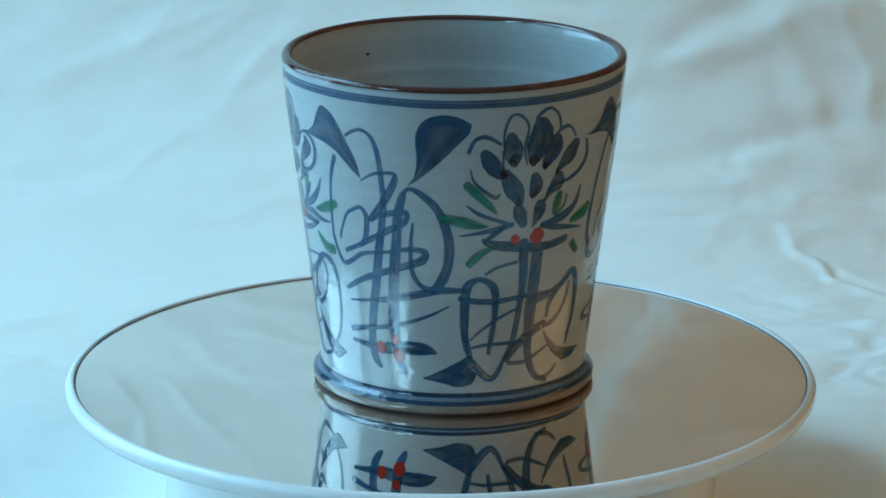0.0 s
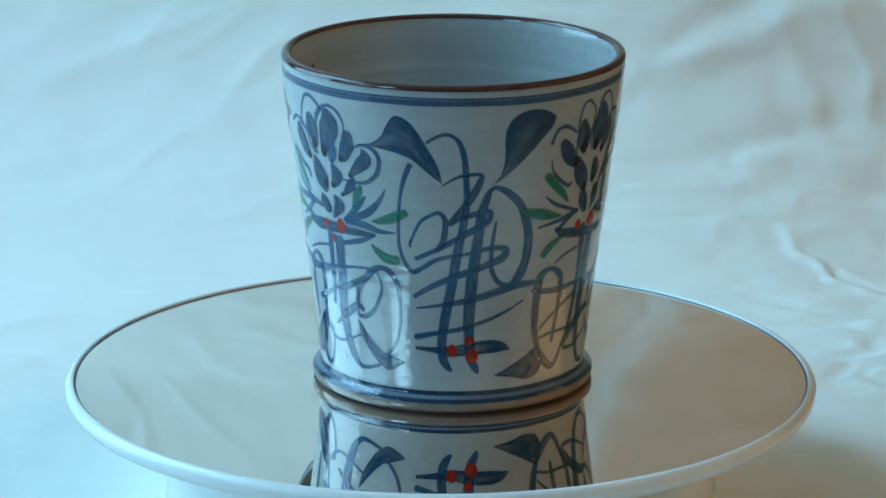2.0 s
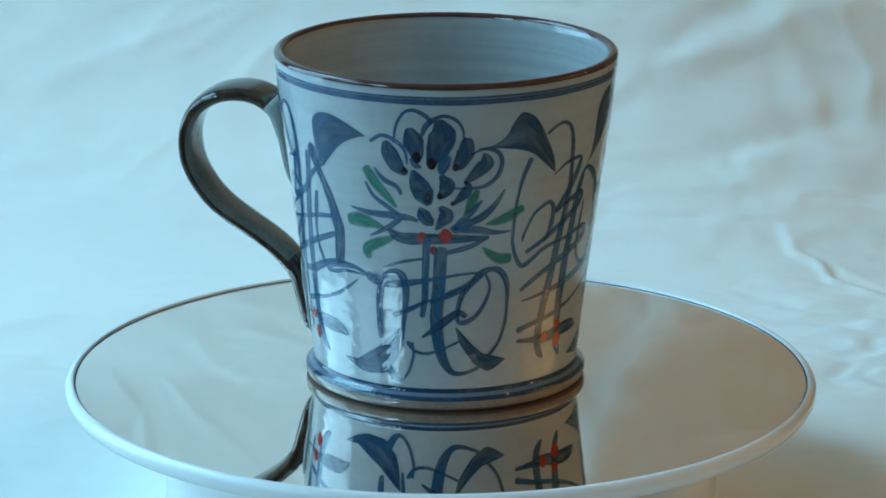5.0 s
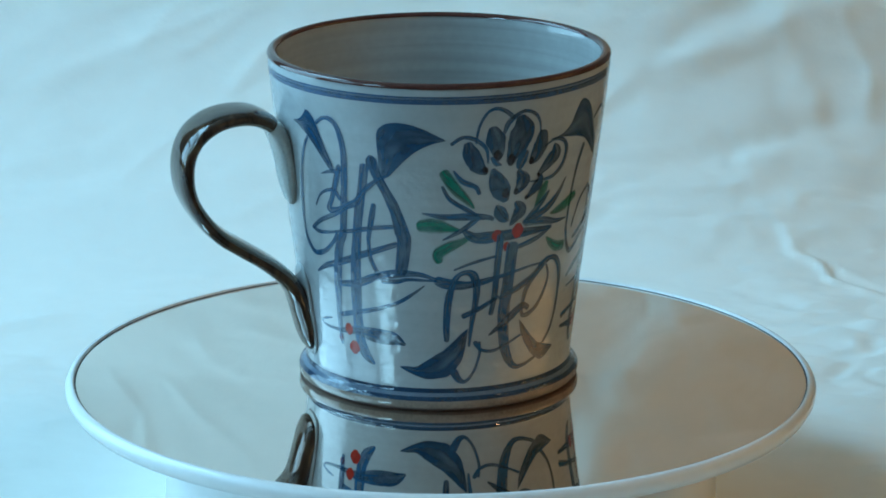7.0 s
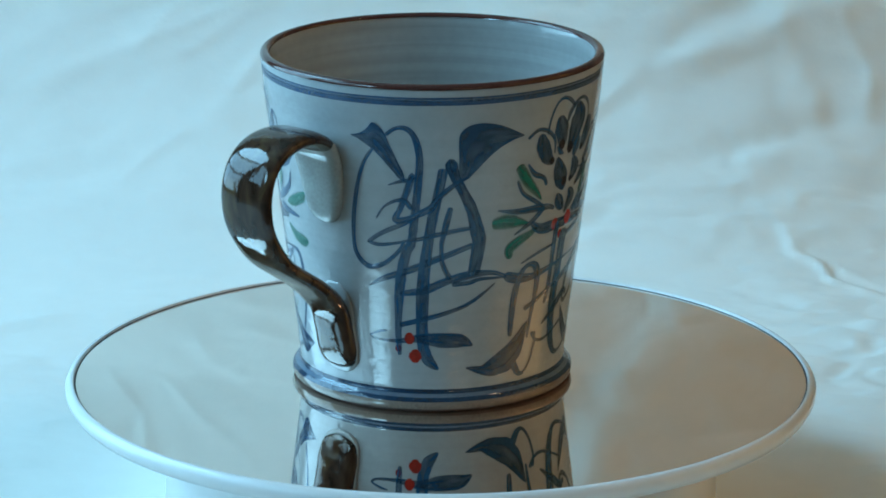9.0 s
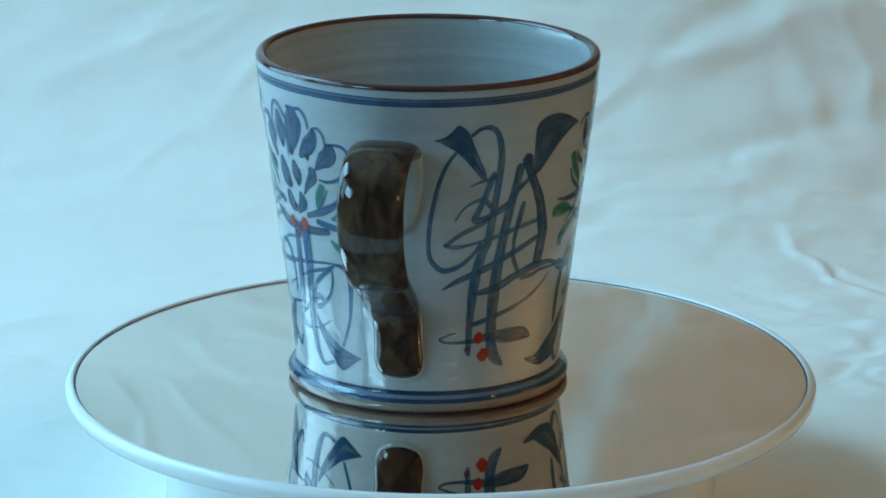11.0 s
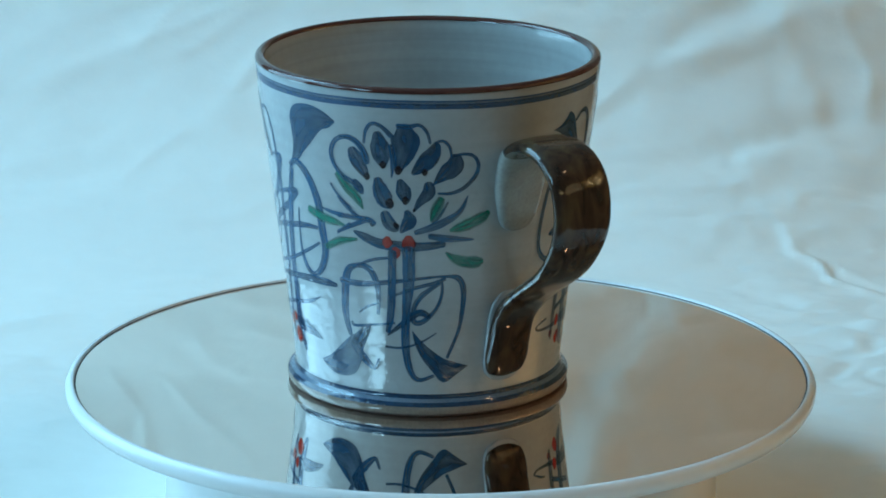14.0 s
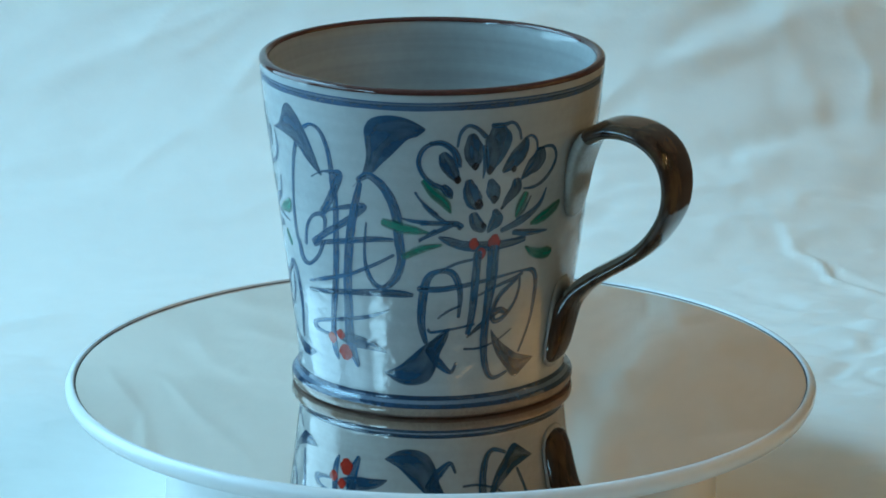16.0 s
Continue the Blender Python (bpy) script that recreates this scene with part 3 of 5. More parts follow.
brush("brush_line", [(351.4, 73.9, 0.71), (354.5, 75.4, 0.87), (358.1, 76.2, 0.96), (361.6, 74.8, 1.14), (363.6, 71.3, 1.40), (364.4, 67.6, 1.50), (364.8, 62.8, 1.60), (365.1, 59.1, 1.80), (364.6, 54.8, 2.01), (363.6, 50.4, 2.11), (362.7, 47.0, 2.26), (361.4, 42.1, 2.62), (359.8, 35.0, 2.78), (357.4, 26.7, 2.80), (355.9, 19.5, 2.68), (356.3, 15.1, 2.64), (357.8, 12.9, 2.17), (359.6, 11.5, 0.98)], BLUE)
brush("brush_line", [(345.4, 67.7, 1.43), (343.1, 63.6, 1.26), (341.6, 59.2, 0.87), (340.6, 53.7, 0.96), (340.2, 46.4, 0.98), (340.7, 44.4, 1.06), (342.1, 41.2, 1.19), (345.0, 38.6, 1.43), (349.4, 40.1, 1.35), (354.0, 42.2, 1.27), (360.7, 43.4, 0.97), (366.5, 44.0, 0.98), (373.7, 45.2, 1.42), (379.8, 44.8, 1.74), (379.1, 42.6, 2.26), (373.8, 40.9, 1.99), (363.6, 38.3, 1.94), (353.8, 35.4, 1.58), (345.4, 31.9, 1.13)], BLUE)
brush("brush_line", [(356.4, 62.4, 0.41), (361.6, 64.7, 0.84), (366.2, 65.4, 1.07), (369.9, 65.2, 1.21), (369.0, 62.3, 1.96), (364.6, 56.9, 2.16), (359.3, 52.3, 1.51), (362.2, 53.2, 1.17), (367.7, 54.6, 1.62), (373.3, 55.2, 1.55), (372.7, 52.5, 1.73), (366.4, 49.9, 1.92), (359.3, 47.0, 1.58), (354.1, 44.9, 1.36), (346.5, 42.3, 1.24)], BLUE)
brush("brush_line", [(344.4, 46.3, 0.72), (348.2, 52.1, 0.90), (352.3, 54.3, 1.03), (355.5, 55.0, 1.20), (357.6, 52.5, 1.53), (356.5, 47.0, 1.71), (354.1, 44.6, 1.31)], BLUE)
brush("brush_line", [(12.6, 60.2, 1.76), (10.5, 54.7, 2.45), (9.3, 47.5, 2.54), (7.6, 37.8, 2.94), (6.6, 26.8, 3.05), (6.7, 21.3, 2.85), (7.9, 14.6, 2.55), (9.3, 12.4, 2.15), (10.5, 10.8, 1.13)], BLUE)
brush("brush_line", [(12.8, 60.6, 1.08), (15.5, 61.7, 1.17), (20.2, 59.8, 1.91), (24.8, 56.3, 2.12), (27.7, 51.2, 2.41), (28.9, 46.5, 2.56), (28.3, 41.2, 2.64), (26.0, 37.0, 2.66), (22.6, 34.5, 2.06), (17.9, 35.6, 1.33), (15.1, 38.7, 1.32), (14.5, 43.1, 1.13), (14.9, 48.0, 1.04), (15.3, 49.7, 0.94), (15.8, 52.4, 0.63)], BLUE)
brush("brush_line", [(346.3, 28.7, 0.55), (355.1, 29.7, 1.09), (363.6, 30.7, 1.64), (374.2, 32.5, 2.11), (384.2, 34.2, 2.05), (389.9, 34.4, 1.82), (395.6, 34.3, 1.38)], BLUE)
brush("brush_line", [(345.6, 20.6, 1.85), (353.2, 21.9, 1.36), (363.5, 23.2, 1.37), (372.9, 25.1, 1.12), (382.3, 27.7, 0.81), (388.7, 30.0, 0.48)], BLUE)
brush("brush_line", [(345.6, 17.6, 1.03), (353.1, 17.2, 1.69), (360.3, 16.9, 3.05), (368.3, 17.7, 3.61), (376.4, 17.9, 3.68), (381.0, 17.5, 2.40), (383.8, 16.7, 0.42)], DEEP)
brush("berry", [(360.0, 18.4, 1.75), (359.9, 17.8, 2.63), (359.9, 17.1, 2.92), (359.9, 16.4, 2.63), (359.9, 15.8, 1.75)], RED)
brush("berry", [(6.7, 20.8, 1.40), (6.7, 20.4, 2.11), (6.7, 19.8, 2.34), (6.7, 19.2, 2.11), (6.7, 18.8, 1.41)], RED)
brush("berry", [(8.0, 16.9, 1.97), (8.0, 16.3, 2.96), (8.0, 15.5, 3.29), (8.0, 14.7, 2.96), (8.0, 14.0, 1.98)], RED)
brush("brush_line", [(344.4, 45.5, 0.77), (344.5, 47.6, 0.44)], BLUE)

# flower between the crossed stems
brush("brush_line", [(297.5, 73.1, 0.59), (298.4, 77.4, 0.78), (301.0, 81.0, 0.80), (304.2, 82.0, 0.97), (307.6, 81.0, 1.13), (310.5, 79.1, 1.12)], BLUE)
brush("brush_line", [(307.2, 75.4, 1.02), (308.8, 78.2, 1.49), (313.6, 80.6, 0.94), (318.1, 79.7, 0.97), (320.6, 77.1, 0.72), (321.1, 73.7, 0.50)], BLUE)
brush("brush_line", [(289.3, 73.0, 1.00), (293.1, 74.8, 1.08), (297.6, 73.9, 1.11), (301.1, 71.3, 0.97), (301.9, 67.6, 0.59)], BLUE)
brush("brush_line", [(323.8, 70.3, 0.52), (327.7, 71.6, 0.74), (332.4, 70.8, 1.13), (334.4, 68.1, 1.26), (333.2, 64.4, 1.31), (329.2, 61.8, 1.07), (324.4, 61.2, 0.75), (318.2, 61.3, 0.43)], BLUE)
brush("petal", [(294.8, 72.8, 2.26), (295.7, 70.5, 4.25), (297.8, 67.5, 4.16), (299.5, 66.0, 3.09), (301.3, 65.0, 1.51)], DEEP)
brush("petal", [(303.1, 76.5, 2.92), (304.1, 73.9, 5.20), (305.1, 71.0, 4.07), (305.3, 68.5, 1.95)], DEEP)
brush("petal", [(313.1, 78.7, 3.18), (314.0, 75.8, 6.67), (312.6, 72.1, 6.29), (310.6, 68.8, 3.30), (310.1, 66.9, 1.82)], DEEP)
brush("petal", [(322.2, 74.0, 2.99), (321.8, 71.1, 4.38), (319.9, 68.1, 3.70), (318.0, 66.4, 1.41)], DEEP)
brush("petal", [(328.1, 70.3, 1.00), (328.8, 67.9, 4.05), (325.8, 65.5, 3.20), (321.7, 62.8, 1.13)], DEEP)
brush("brush_line", [(316.1, 69.6, 1.49), (314.3, 67.3, 3.00), (313.6, 65.6, 1.82)], BLUE)
brush("brush_line", [(303.0, 69.0, 0.72), (304.8, 67.4, 1.76), (306.7, 66.8, 0.46)], BLUE)
brush("petal", [(303.9, 65.6, 1.46), (305.5, 62.5, 4.75), (307.5, 59.5, 5.26), (309.0, 57.3, 2.55)], DEEP)
brush("petal", [(313.6, 64.5, 1.64), (315.4, 62.3, 4.10), (314.7, 60.4, 3.20), (312.7, 58.8, 1.40)], DEEP)
brush("petal", [(323.0, 62.3, 1.50), (322.0, 60.1, 2.84), (318.0, 57.1, 1.01)], DEEP)
brush("petal", [(306.1, 55.7, 1.16), (307.1, 54.1, 3.47), (308.9, 52.3, 2.99), (310.5, 51.5, 1.03)], DEEP)
brush("petal", [(313.5, 56.0, 1.65), (315.3, 54.0, 3.95), (313.6, 52.0, 2.61), (311.6, 50.1, 0.80)], DEEP)
brush("petal_dot", [(305.3, 70.4, 1.45), (305.2, 70.0, 2.18), (305.2, 69.5, 2.42), (305.2, 68.9, 2.18), (305.1, 68.5, 1.46)], DARK)
brush("petal_dot", [(301.0, 66.3, 1.14), (301.0, 66.0, 1.71), (300.9, 65.6, 1.90), (300.9, 65.2, 1.71), (300.9, 64.9, 1.14)], DARK)
brush("petal_dot", [(310.3, 69.0, 1.63), (310.2, 68.5, 2.45), (310.2, 67.9, 2.72), (310.2, 67.3, 2.45), (310.1, 66.8, 1.63)], DARK)
brush("petal_dot", [(318.3, 67.7, 1.01), (318.3, 67.4, 1.51), (318.3, 67.0, 1.68), (318.2, 66.6, 1.51), (318.2, 66.3, 1.01)], DARK)
brush("petal_dot", [(321.8, 63.2, 0.56), (321.8, 63.0, 0.83), (321.8, 62.8, 0.93), (321.8, 62.6, 0.83), (321.8, 62.4, 0.56)], DARK)
brush("petal_dot", [(309.0, 59.9, 1.30), (309.0, 59.5, 1.95), (308.9, 59.0, 2.17), (308.9, 58.5, 1.95), (308.9, 58.1, 1.30)], DARK)
brush("petal_dot", [(313.1, 59.7, 0.92), (313.1, 59.5, 1.38), (313.1, 59.1, 1.53), (313.1, 58.7, 1.38), (313.1, 58.5, 0.92)], DARK)
brush("petal_dot", [(317.4, 57.6, 0.68), (317.4, 57.4, 1.02), (317.4, 57.1, 1.13), (317.4, 56.9, 1.02), (317.4, 56.7, 0.68)], DARK)
brush("petal_dot", [(310.2, 53.1, 0.82), (310.2, 52.8, 1.23), (310.1, 52.5, 1.37), (310.1, 52.2, 1.23), (310.1, 52.0, 0.82)], DARK)
brush("green_leaf", [(286.9, 65.2, 2.95), (290.7, 61.1, 3.20), (294.9, 57.8, 2.36), (297.5, 55.6, 0.64)], GREEN)
brush("green_leaf", [(278.5, 50.8, 3.63), (282.3, 51.0, 4.44), (286.7, 50.6, 3.55), (291.7, 49.8, 1.27)], GREEN)
brush("green_leaf", [(296.6, 47.7, 1.02), (293.4, 46.6, 2.25), (288.6, 45.1, 3.14), (284.8, 43.2, 3.19), (285.2, 41.3, 2.29)], GREEN)
brush("green_leaf", [(326.1, 60.2, 1.52), (324.7, 58.0, 2.93), (323.3, 55.8, 2.33), (321.8, 54.3, 0.71)], GREEN)
brush("green_leaf", [(343.1, 54.5, 2.48), (337.7, 52.7, 2.98), (333.5, 51.7, 2.18), (330.0, 51.3, 0.87)], GREEN)
brush("green_leaf", [(329.0, 44.8, 0.79), (331.5, 43.1, 2.31), (335.3, 41.5, 3.20), (339.0, 41.3, 3.05)], GREEN)
brush("brush_line", [(279.3, 54.3, 0.43), (287.2, 53.4, 1.57), (296.0, 53.3, 2.03), (302.4, 52.9, 1.50), (304.8, 52.2, 1.05)], BLUE)
brush("brush_line", [(286.6, 47.1, 0.40), (293.9, 49.9, 1.51), (299.3, 52.9, 1.41)], BLUE)
brush("brush_line", [(286.3, 61.6, 0.75), (288.9, 58.2, 1.14), (294.6, 55.4, 1.30), (298.7, 53.6, 0.87)], BLUE)
brush("brush_line", [(290.1, 65.8, 0.56), (293.1, 63.0, 1.46), (297.8, 61.3, 1.26), (299.3, 59.4, 1.12)], BLUE)
brush("brush_line", [(327.8, 57.7, 0.73), (323.6, 54.2, 1.76), (317.9, 50.6, 1.13)], BLUE)
brush("brush_line", [(336.0, 60.3, 0.43), (332.7, 56.4, 1.49), (327.1, 52.9, 2.13), (317.2, 50.3, 1.16)], BLUE)
brush("brush_line", [(317.9, 49.8, 1.36), (325.7, 49.9, 2.17), (332.9, 48.8, 1.35), (339.0, 48.8, 0.44)], BLUE)
brush("brush_line", [(294.2, 49.4, 1.30), (298.7, 47.4, 2.96), (308.2, 47.4, 3.09), (318.5, 47.5, 2.50), (330.7, 47.5, 1.08)], DEEP)
brush("brush_line", [(330.0, 47.3, 0.76), (324.3, 45.4, 1.40), (316.2, 43.8, 1.39)], BLUE)
brush("brush_line", [(290.9, 38.8, 0.52), (297.9, 40.6, 0.85), (306.2, 41.9, 0.76)], BLUE)
brush("berry", [(306.7, 48.7, 1.69), (306.7, 48.2, 2.54), (306.6, 47.5, 2.82), (306.6, 46.9, 2.54), (306.6, 46.4, 1.70)], RED)
brush("berry", [(315.0, 49.7, 2.06), (315.0, 49.1, 3.09), (314.9, 48.3, 3.44), (314.9, 47.5, 3.09), (314.9, 46.8, 2.06)], RED)
brush("berry", [(310.7, 45.1, 1.29), (310.7, 44.7, 1.94), (310.7, 44.3, 2.15), (310.7, 43.8, 1.94), (310.6, 43.4, 1.29)], RED)
brush("brush_line", [(308.2, 47.5, 1.95), (307.8, 42.0, 1.96), (307.4, 36.0, 1.86), (307.1, 31.0, 1.75), (305.9, 26.0, 1.42)], BLUE)
brush("brush_line", [(313.3, 44.5, 3.14), (312.5, 34.1, 3.16), (311.5, 25.8, 3.22), (312.3, 18.6, 3.06), (314.3, 13.7, 2.55), (317.8, 10.5, 1.70), (322.4, 10.1, 1.11), (328.9, 11.5, 0.89)], BLUE)
brush("brush_line", [(284.5, 36.0, 2.48), (287.9, 35.1, 3.06), (294.5, 34.5, 2.36), (300.7, 35.0, 1.92), (310.5, 36.4, 1.08), (321.2, 37.7, 0.76), (328.7, 38.0, 0.66)], BLUE)
brush("brush_line", [(288.3, 19.2, 1.44), (288.2, 24.7, 1.99), (289.1, 31.4, 2.03), (291.5, 36.4, 1.45), (295.0, 38.0, 1.39), (298.3, 37.1, 2.24), (299.7, 33.7, 2.12), (299.3, 28.7, 1.66), (298.1, 23.1, 1.32), (297.4, 17.5, 0.74)], BLUE)
brush("brush_line", [(309.3, 30.1, 1.32), (317.3, 32.4, 1.91), (324.2, 35.0, 1.70), (328.7, 37.8, 1.94), (332.4, 38.8, 1.42), (336.1, 37.9, 1.74), (339.0, 34.3, 1.53), (339.6, 28.7, 0.95), (339.1, 23.2, 0.96), (336.9, 18.3, 0.98), (333.0, 14.8, 1.09)], BLUE)
brush("brush_line", [(330.5, 37.2, 0.71), (332.1, 33.9, 0.81), (330.7, 30.1, 1.04), (327.2, 26.2, 1.17), (322.6, 24.3, 1.42), (319.8, 25.0, 1.16), (320.3, 29.5, 1.32), (322.7, 33.4, 1.55), (328.7, 37.2, 1.33)], BLUE)
brush("brush_line", [(305.7, 20.1, 0.51), (313.0, 23.7, 2.18), (319.5, 27.0, 1.94), (322.7, 26.2, 1.55)], DEEP)
blot("leaf", [(319.0, 23.3), (320.8, 22.0), (322.6, 20.6), (324.4, 19.2), (326.2, 17.9), (328.2, 16.7), (330.3, 15.5), (332.8, 15.0), (335.4, 14.4), (337.9, 13.9), (340.4, 13.3)], [(319.0, 23.0), (319.7, 20.8), (320.8, 18.6), (322.5, 16.6), (324.4, 14.8), (326.5, 13.0), (329.1, 11.7), (331.9, 10.5), (334.8, 10.7), (337.7, 11.9), (340.5, 13.1)], DEEP)
brush("brush_line", [(320.1, 18.9, 0.75), (314.3, 17.1, 0.65), (307.5, 15.6, 0.90), (302.3, 16.3, 0.87), (299.8, 18.5, 1.15)], BLUE)
blot("leaf", [(269.2, 11.7), (272.4, 11.8), (275.7, 11.8), (278.5, 12.9), (281.3, 14.1), (284.0, 15.3), (286.8, 16.4), (289.3, 17.9), (291.7, 19.4), (294.0, 21.0), (296.6, 22.4)], [(269.1, 11.4), (272.8, 10.1), (276.7, 9.0), (280.8, 8.4), (284.9, 8.7), (289.0, 9.2), (292.0, 11.2), (294.5, 13.4), (295.7, 16.3), (296.3, 19.1), (296.8, 22.0)], DEEP)
brush("brush_line", [(291.2, 10.6, 2.15), (293.7, 8.1, 1.65), (296.7, 7.8, 0.93), (299.9, 10.5, 0.77), (302.0, 15.1, 0.80), (301.6, 18.4, 0.72)], BLUE)
brush("brush_line", [(294.7, 25.9, 1.56), (300.8, 27.7, 1.35), (308.6, 30.6, 1.04)], BLUE)

# crossed stems beside the handle
blot("leaf", [(245.8, 63.2), (245.2, 65.6), (243.7, 67.9), (242.3, 70.3), (240.9, 72.6), (239.7, 75.0), (238.0, 77.2), (235.2, 78.5), (233.2, 76.9), (230.6, 75.4), (227.2, 74.7)], [(245.8, 63.0), (243.6, 63.9), (242.1, 65.3), (240.5, 66.7), (238.9, 68.1), (237.3, 69.5), (235.6, 70.7), (233.7, 71.9), (231.6, 72.9), (229.5, 73.9), (227.1, 74.5)], DEEP)
blot("leaf", [(264.2, 63.9), (264.2, 66.9), (264.1, 69.9), (263.9, 72.9), (264.3, 75.9), (267.1, 77.9), (271.3, 78.5), (275.6, 78.1), (279.6, 77.1), (283.4, 75.7), (287.2, 74.2)], [(264.9, 63.2), (267.5, 63.7), (269.3, 65.1), (271.2, 66.6), (273.1, 68.1), (275.0, 69.5), (277.1, 70.8), (279.4, 71.9), (281.9, 72.8), (284.5, 73.5), (287.2, 73.9)], DEEP)
brush("brush_line", [(239.9, 75.6, 1.00), (243.1, 77.3, 1.03), (246.5, 77.3, 1.37), (249.1, 75.3, 1.50), (250.6, 71.1, 1.76), (250.8, 66.9, 1.83), (250.0, 60.4, 2.04), (248.9, 53.9, 2.15), (247.6, 46.6, 2.36), (246.0, 44.4, 2.55), (244.3, 40.5, 2.82), (242.7, 33.8, 2.90), (241.8, 25.5, 2.08), (241.6, 20.0, 1.78), (241.9, 15.5, 1.12)], BLUE)
brush("brush_line", [(239.9, 62.0, 0.31), (244.3, 63.1, 0.95), (247.9, 63.6, 1.34), (248.3, 64.6, 1.71), (246.5, 60.8, 1.82), (243.9, 55.8, 1.53), (242.0, 52.6, 1.73), (246.6, 53.0, 1.58), (251.7, 54.8, 1.77), (254.6, 56.0, 2.05), (257.8, 59.1, 1.54), (262.9, 62.3, 1.37), (266.6, 63.8, 0.75)], BLUE)
brush("brush_line", [(231.3, 46.0, 1.11), (236.5, 48.7, 1.22), (244.4, 51.5, 1.34), (250.3, 54.0, 1.04)], BLUE)
brush("brush_line", [(234.9, 52.7, 0.41), (237.9, 55.9, 0.60), (242.2, 57.8, 0.94), (245.5, 57.8, 1.40), (247.5, 56.0, 1.39)], BLUE)
brush("brush_line", [(234.5, 71.2, 0.83), (231.0, 67.1, 1.00), (228.1, 60.4, 1.09), (225.9, 52.1, 1.17), (225.4, 44.7, 1.09), (227.2, 41.2, 1.36), (231.3, 39.2, 1.47), (237.3, 40.5, 1.28), (242.3, 43.6, 1.11), (244.8, 46.0, 1.26)], BLUE)
brush("brush_line", [(231.3, 46.1, 0.96), (235.4, 45.5, 1.12), (241.7, 46.2, 0.75), (246.3, 47.0, 0.86), (251.5, 47.7, 1.18), (260.1, 49.3, 1.29), (268.7, 50.3, 1.09)], BLUE)
brush("brush_line", [(230.7, 33.9, 0.51), (237.0, 36.4, 1.56), (245.9, 38.7, 1.90), (255.0, 41.5, 1.92), (263.0, 43.7, 1.63), (269.5, 45.5, 1.54)], BLUE)
brush("brush_line", [(243.1, 32.3, 1.31), (252.5, 33.5, 2.27), (260.1, 35.8, 2.17), (269.1, 37.4, 2.21), (278.2, 37.5, 1.31), (284.1, 36.0, 1.05)], BLUE)
brush("brush_line", [(263.1, 35.0, 1.32), (269.1, 35.2, 1.22), (273.7, 36.0, 1.00), (283.6, 35.8, 0.45)], BLUE)
brush("brush_line", [(242.9, 23.7, 1.35), (250.7, 25.2, 1.41), (260.1, 27.0, 1.20), (267.8, 28.9, 1.11), (273.9, 31.4, 0.91), (279.6, 34.4, 0.35)], BLUE)
brush("brush_line", [(258.8, 66.0, 2.30), (257.1, 59.5, 2.30), (255.2, 53.1, 2.51), (253.7, 46.8, 2.53), (251.9, 37.0, 3.07), (251.1, 26.0, 3.11), (251.4, 18.3, 3.16), (253.2, 14.4, 3.23), (255.2, 12.8, 2.53), (257.4, 11.5, 0.88)], BLUE)
brush("brush_line", [(261.5, 67.9, 3.01), (262.9, 64.4, 2.62), (265.6, 60.6, 2.52), (269.2, 55.2, 3.01), (271.6, 49.1, 3.74), (272.4, 46.8, 3.87), (272.0, 43.5, 3.67), (270.9, 38.2, 3.35)], DEEP)
brush("brush_line", [(261.5, 55.8, 1.41), (260.1, 51.5, 1.71), (258.7, 46.9, 1.26), (258.5, 44.8, 1.11), (258.8, 41.0, 1.28), (261.6, 36.7, 1.54)], BLUE)
brush("brush_dot", [(261.5, 68.7, 1.87), (261.5, 68.1, 2.81), (261.5, 67.3, 3.12), (261.5, 66.6, 2.81), (261.5, 66.0, 1.88)], DEEP)
brush("brush_line", [(229.7, 20.1, 0.65), (232.5, 19.2, 0.72), (241.3, 19.1, 1.12), (250.5, 20.0, 2.56), (258.5, 19.5, 4.22), (266.5, 19.2, 3.63), (271.3, 17.8, 0.86)], DEEP)
brush("brush_line", [(229.7, 20.3, 0.52), (233.7, 21.4, 0.65), (236.8, 21.8, 0.44)], BLUE)
brush("berry", [(246.1, 21.1, 1.65), (246.0, 20.6, 2.47), (246.0, 20.0, 2.75), (246.0, 19.3, 2.48), (245.9, 18.8, 1.65)], RED)
brush("berry", [(248.3, 16.4, 1.92), (248.3, 15.8, 2.89), (248.2, 15.1, 3.21), (248.2, 14.3, 2.89), (248.2, 13.7, 1.93)], RED)
brush("berry", [(241.4, 17.8, 1.10), (241.4, 17.5, 1.65), (241.4, 17.1, 1.83), (241.3, 16.6, 1.65), (241.3, 16.3, 1.10)], RED)

# crossed stems in the third panel
blot("leaf", [(109.4, 63.7), (107.8, 66.9), (106.1, 70.1), (104.2, 73.3), (101.9, 76.2), (98.9, 78.9), (95.0, 80.9), (91.4, 79.5), (89.2, 76.5), (85.9, 74.0), (81.3, 72.8)], [(108.9, 63.4), (106.3, 64.7), (103.8, 66.1), (101.5, 67.7), (99.3, 69.3), (96.9, 70.7), (93.9, 71.7), (90.8, 72.2), (87.6, 72.5), (84.4, 72.5), (81.2, 72.7)], DEEP)
blot("leaf", [(122.3, 62.0), (125.2, 64.7), (127.1, 67.8), (128.1, 71.2), (127.9, 74.6), (127.8, 78.0), (130.2, 80.8), (134.8, 81.9), (139.7, 81.9), (144.3, 80.8), (148.3, 78.9)], [(122.5, 62.0), (124.9, 63.8), (127.7, 65.4), (130.7, 66.7), (133.0, 68.6), (135.5, 70.4), (137.9, 72.2), (140.2, 74.1), (142.7, 75.9), (145.9, 76.8), (148.4, 78.4)], DEEP)
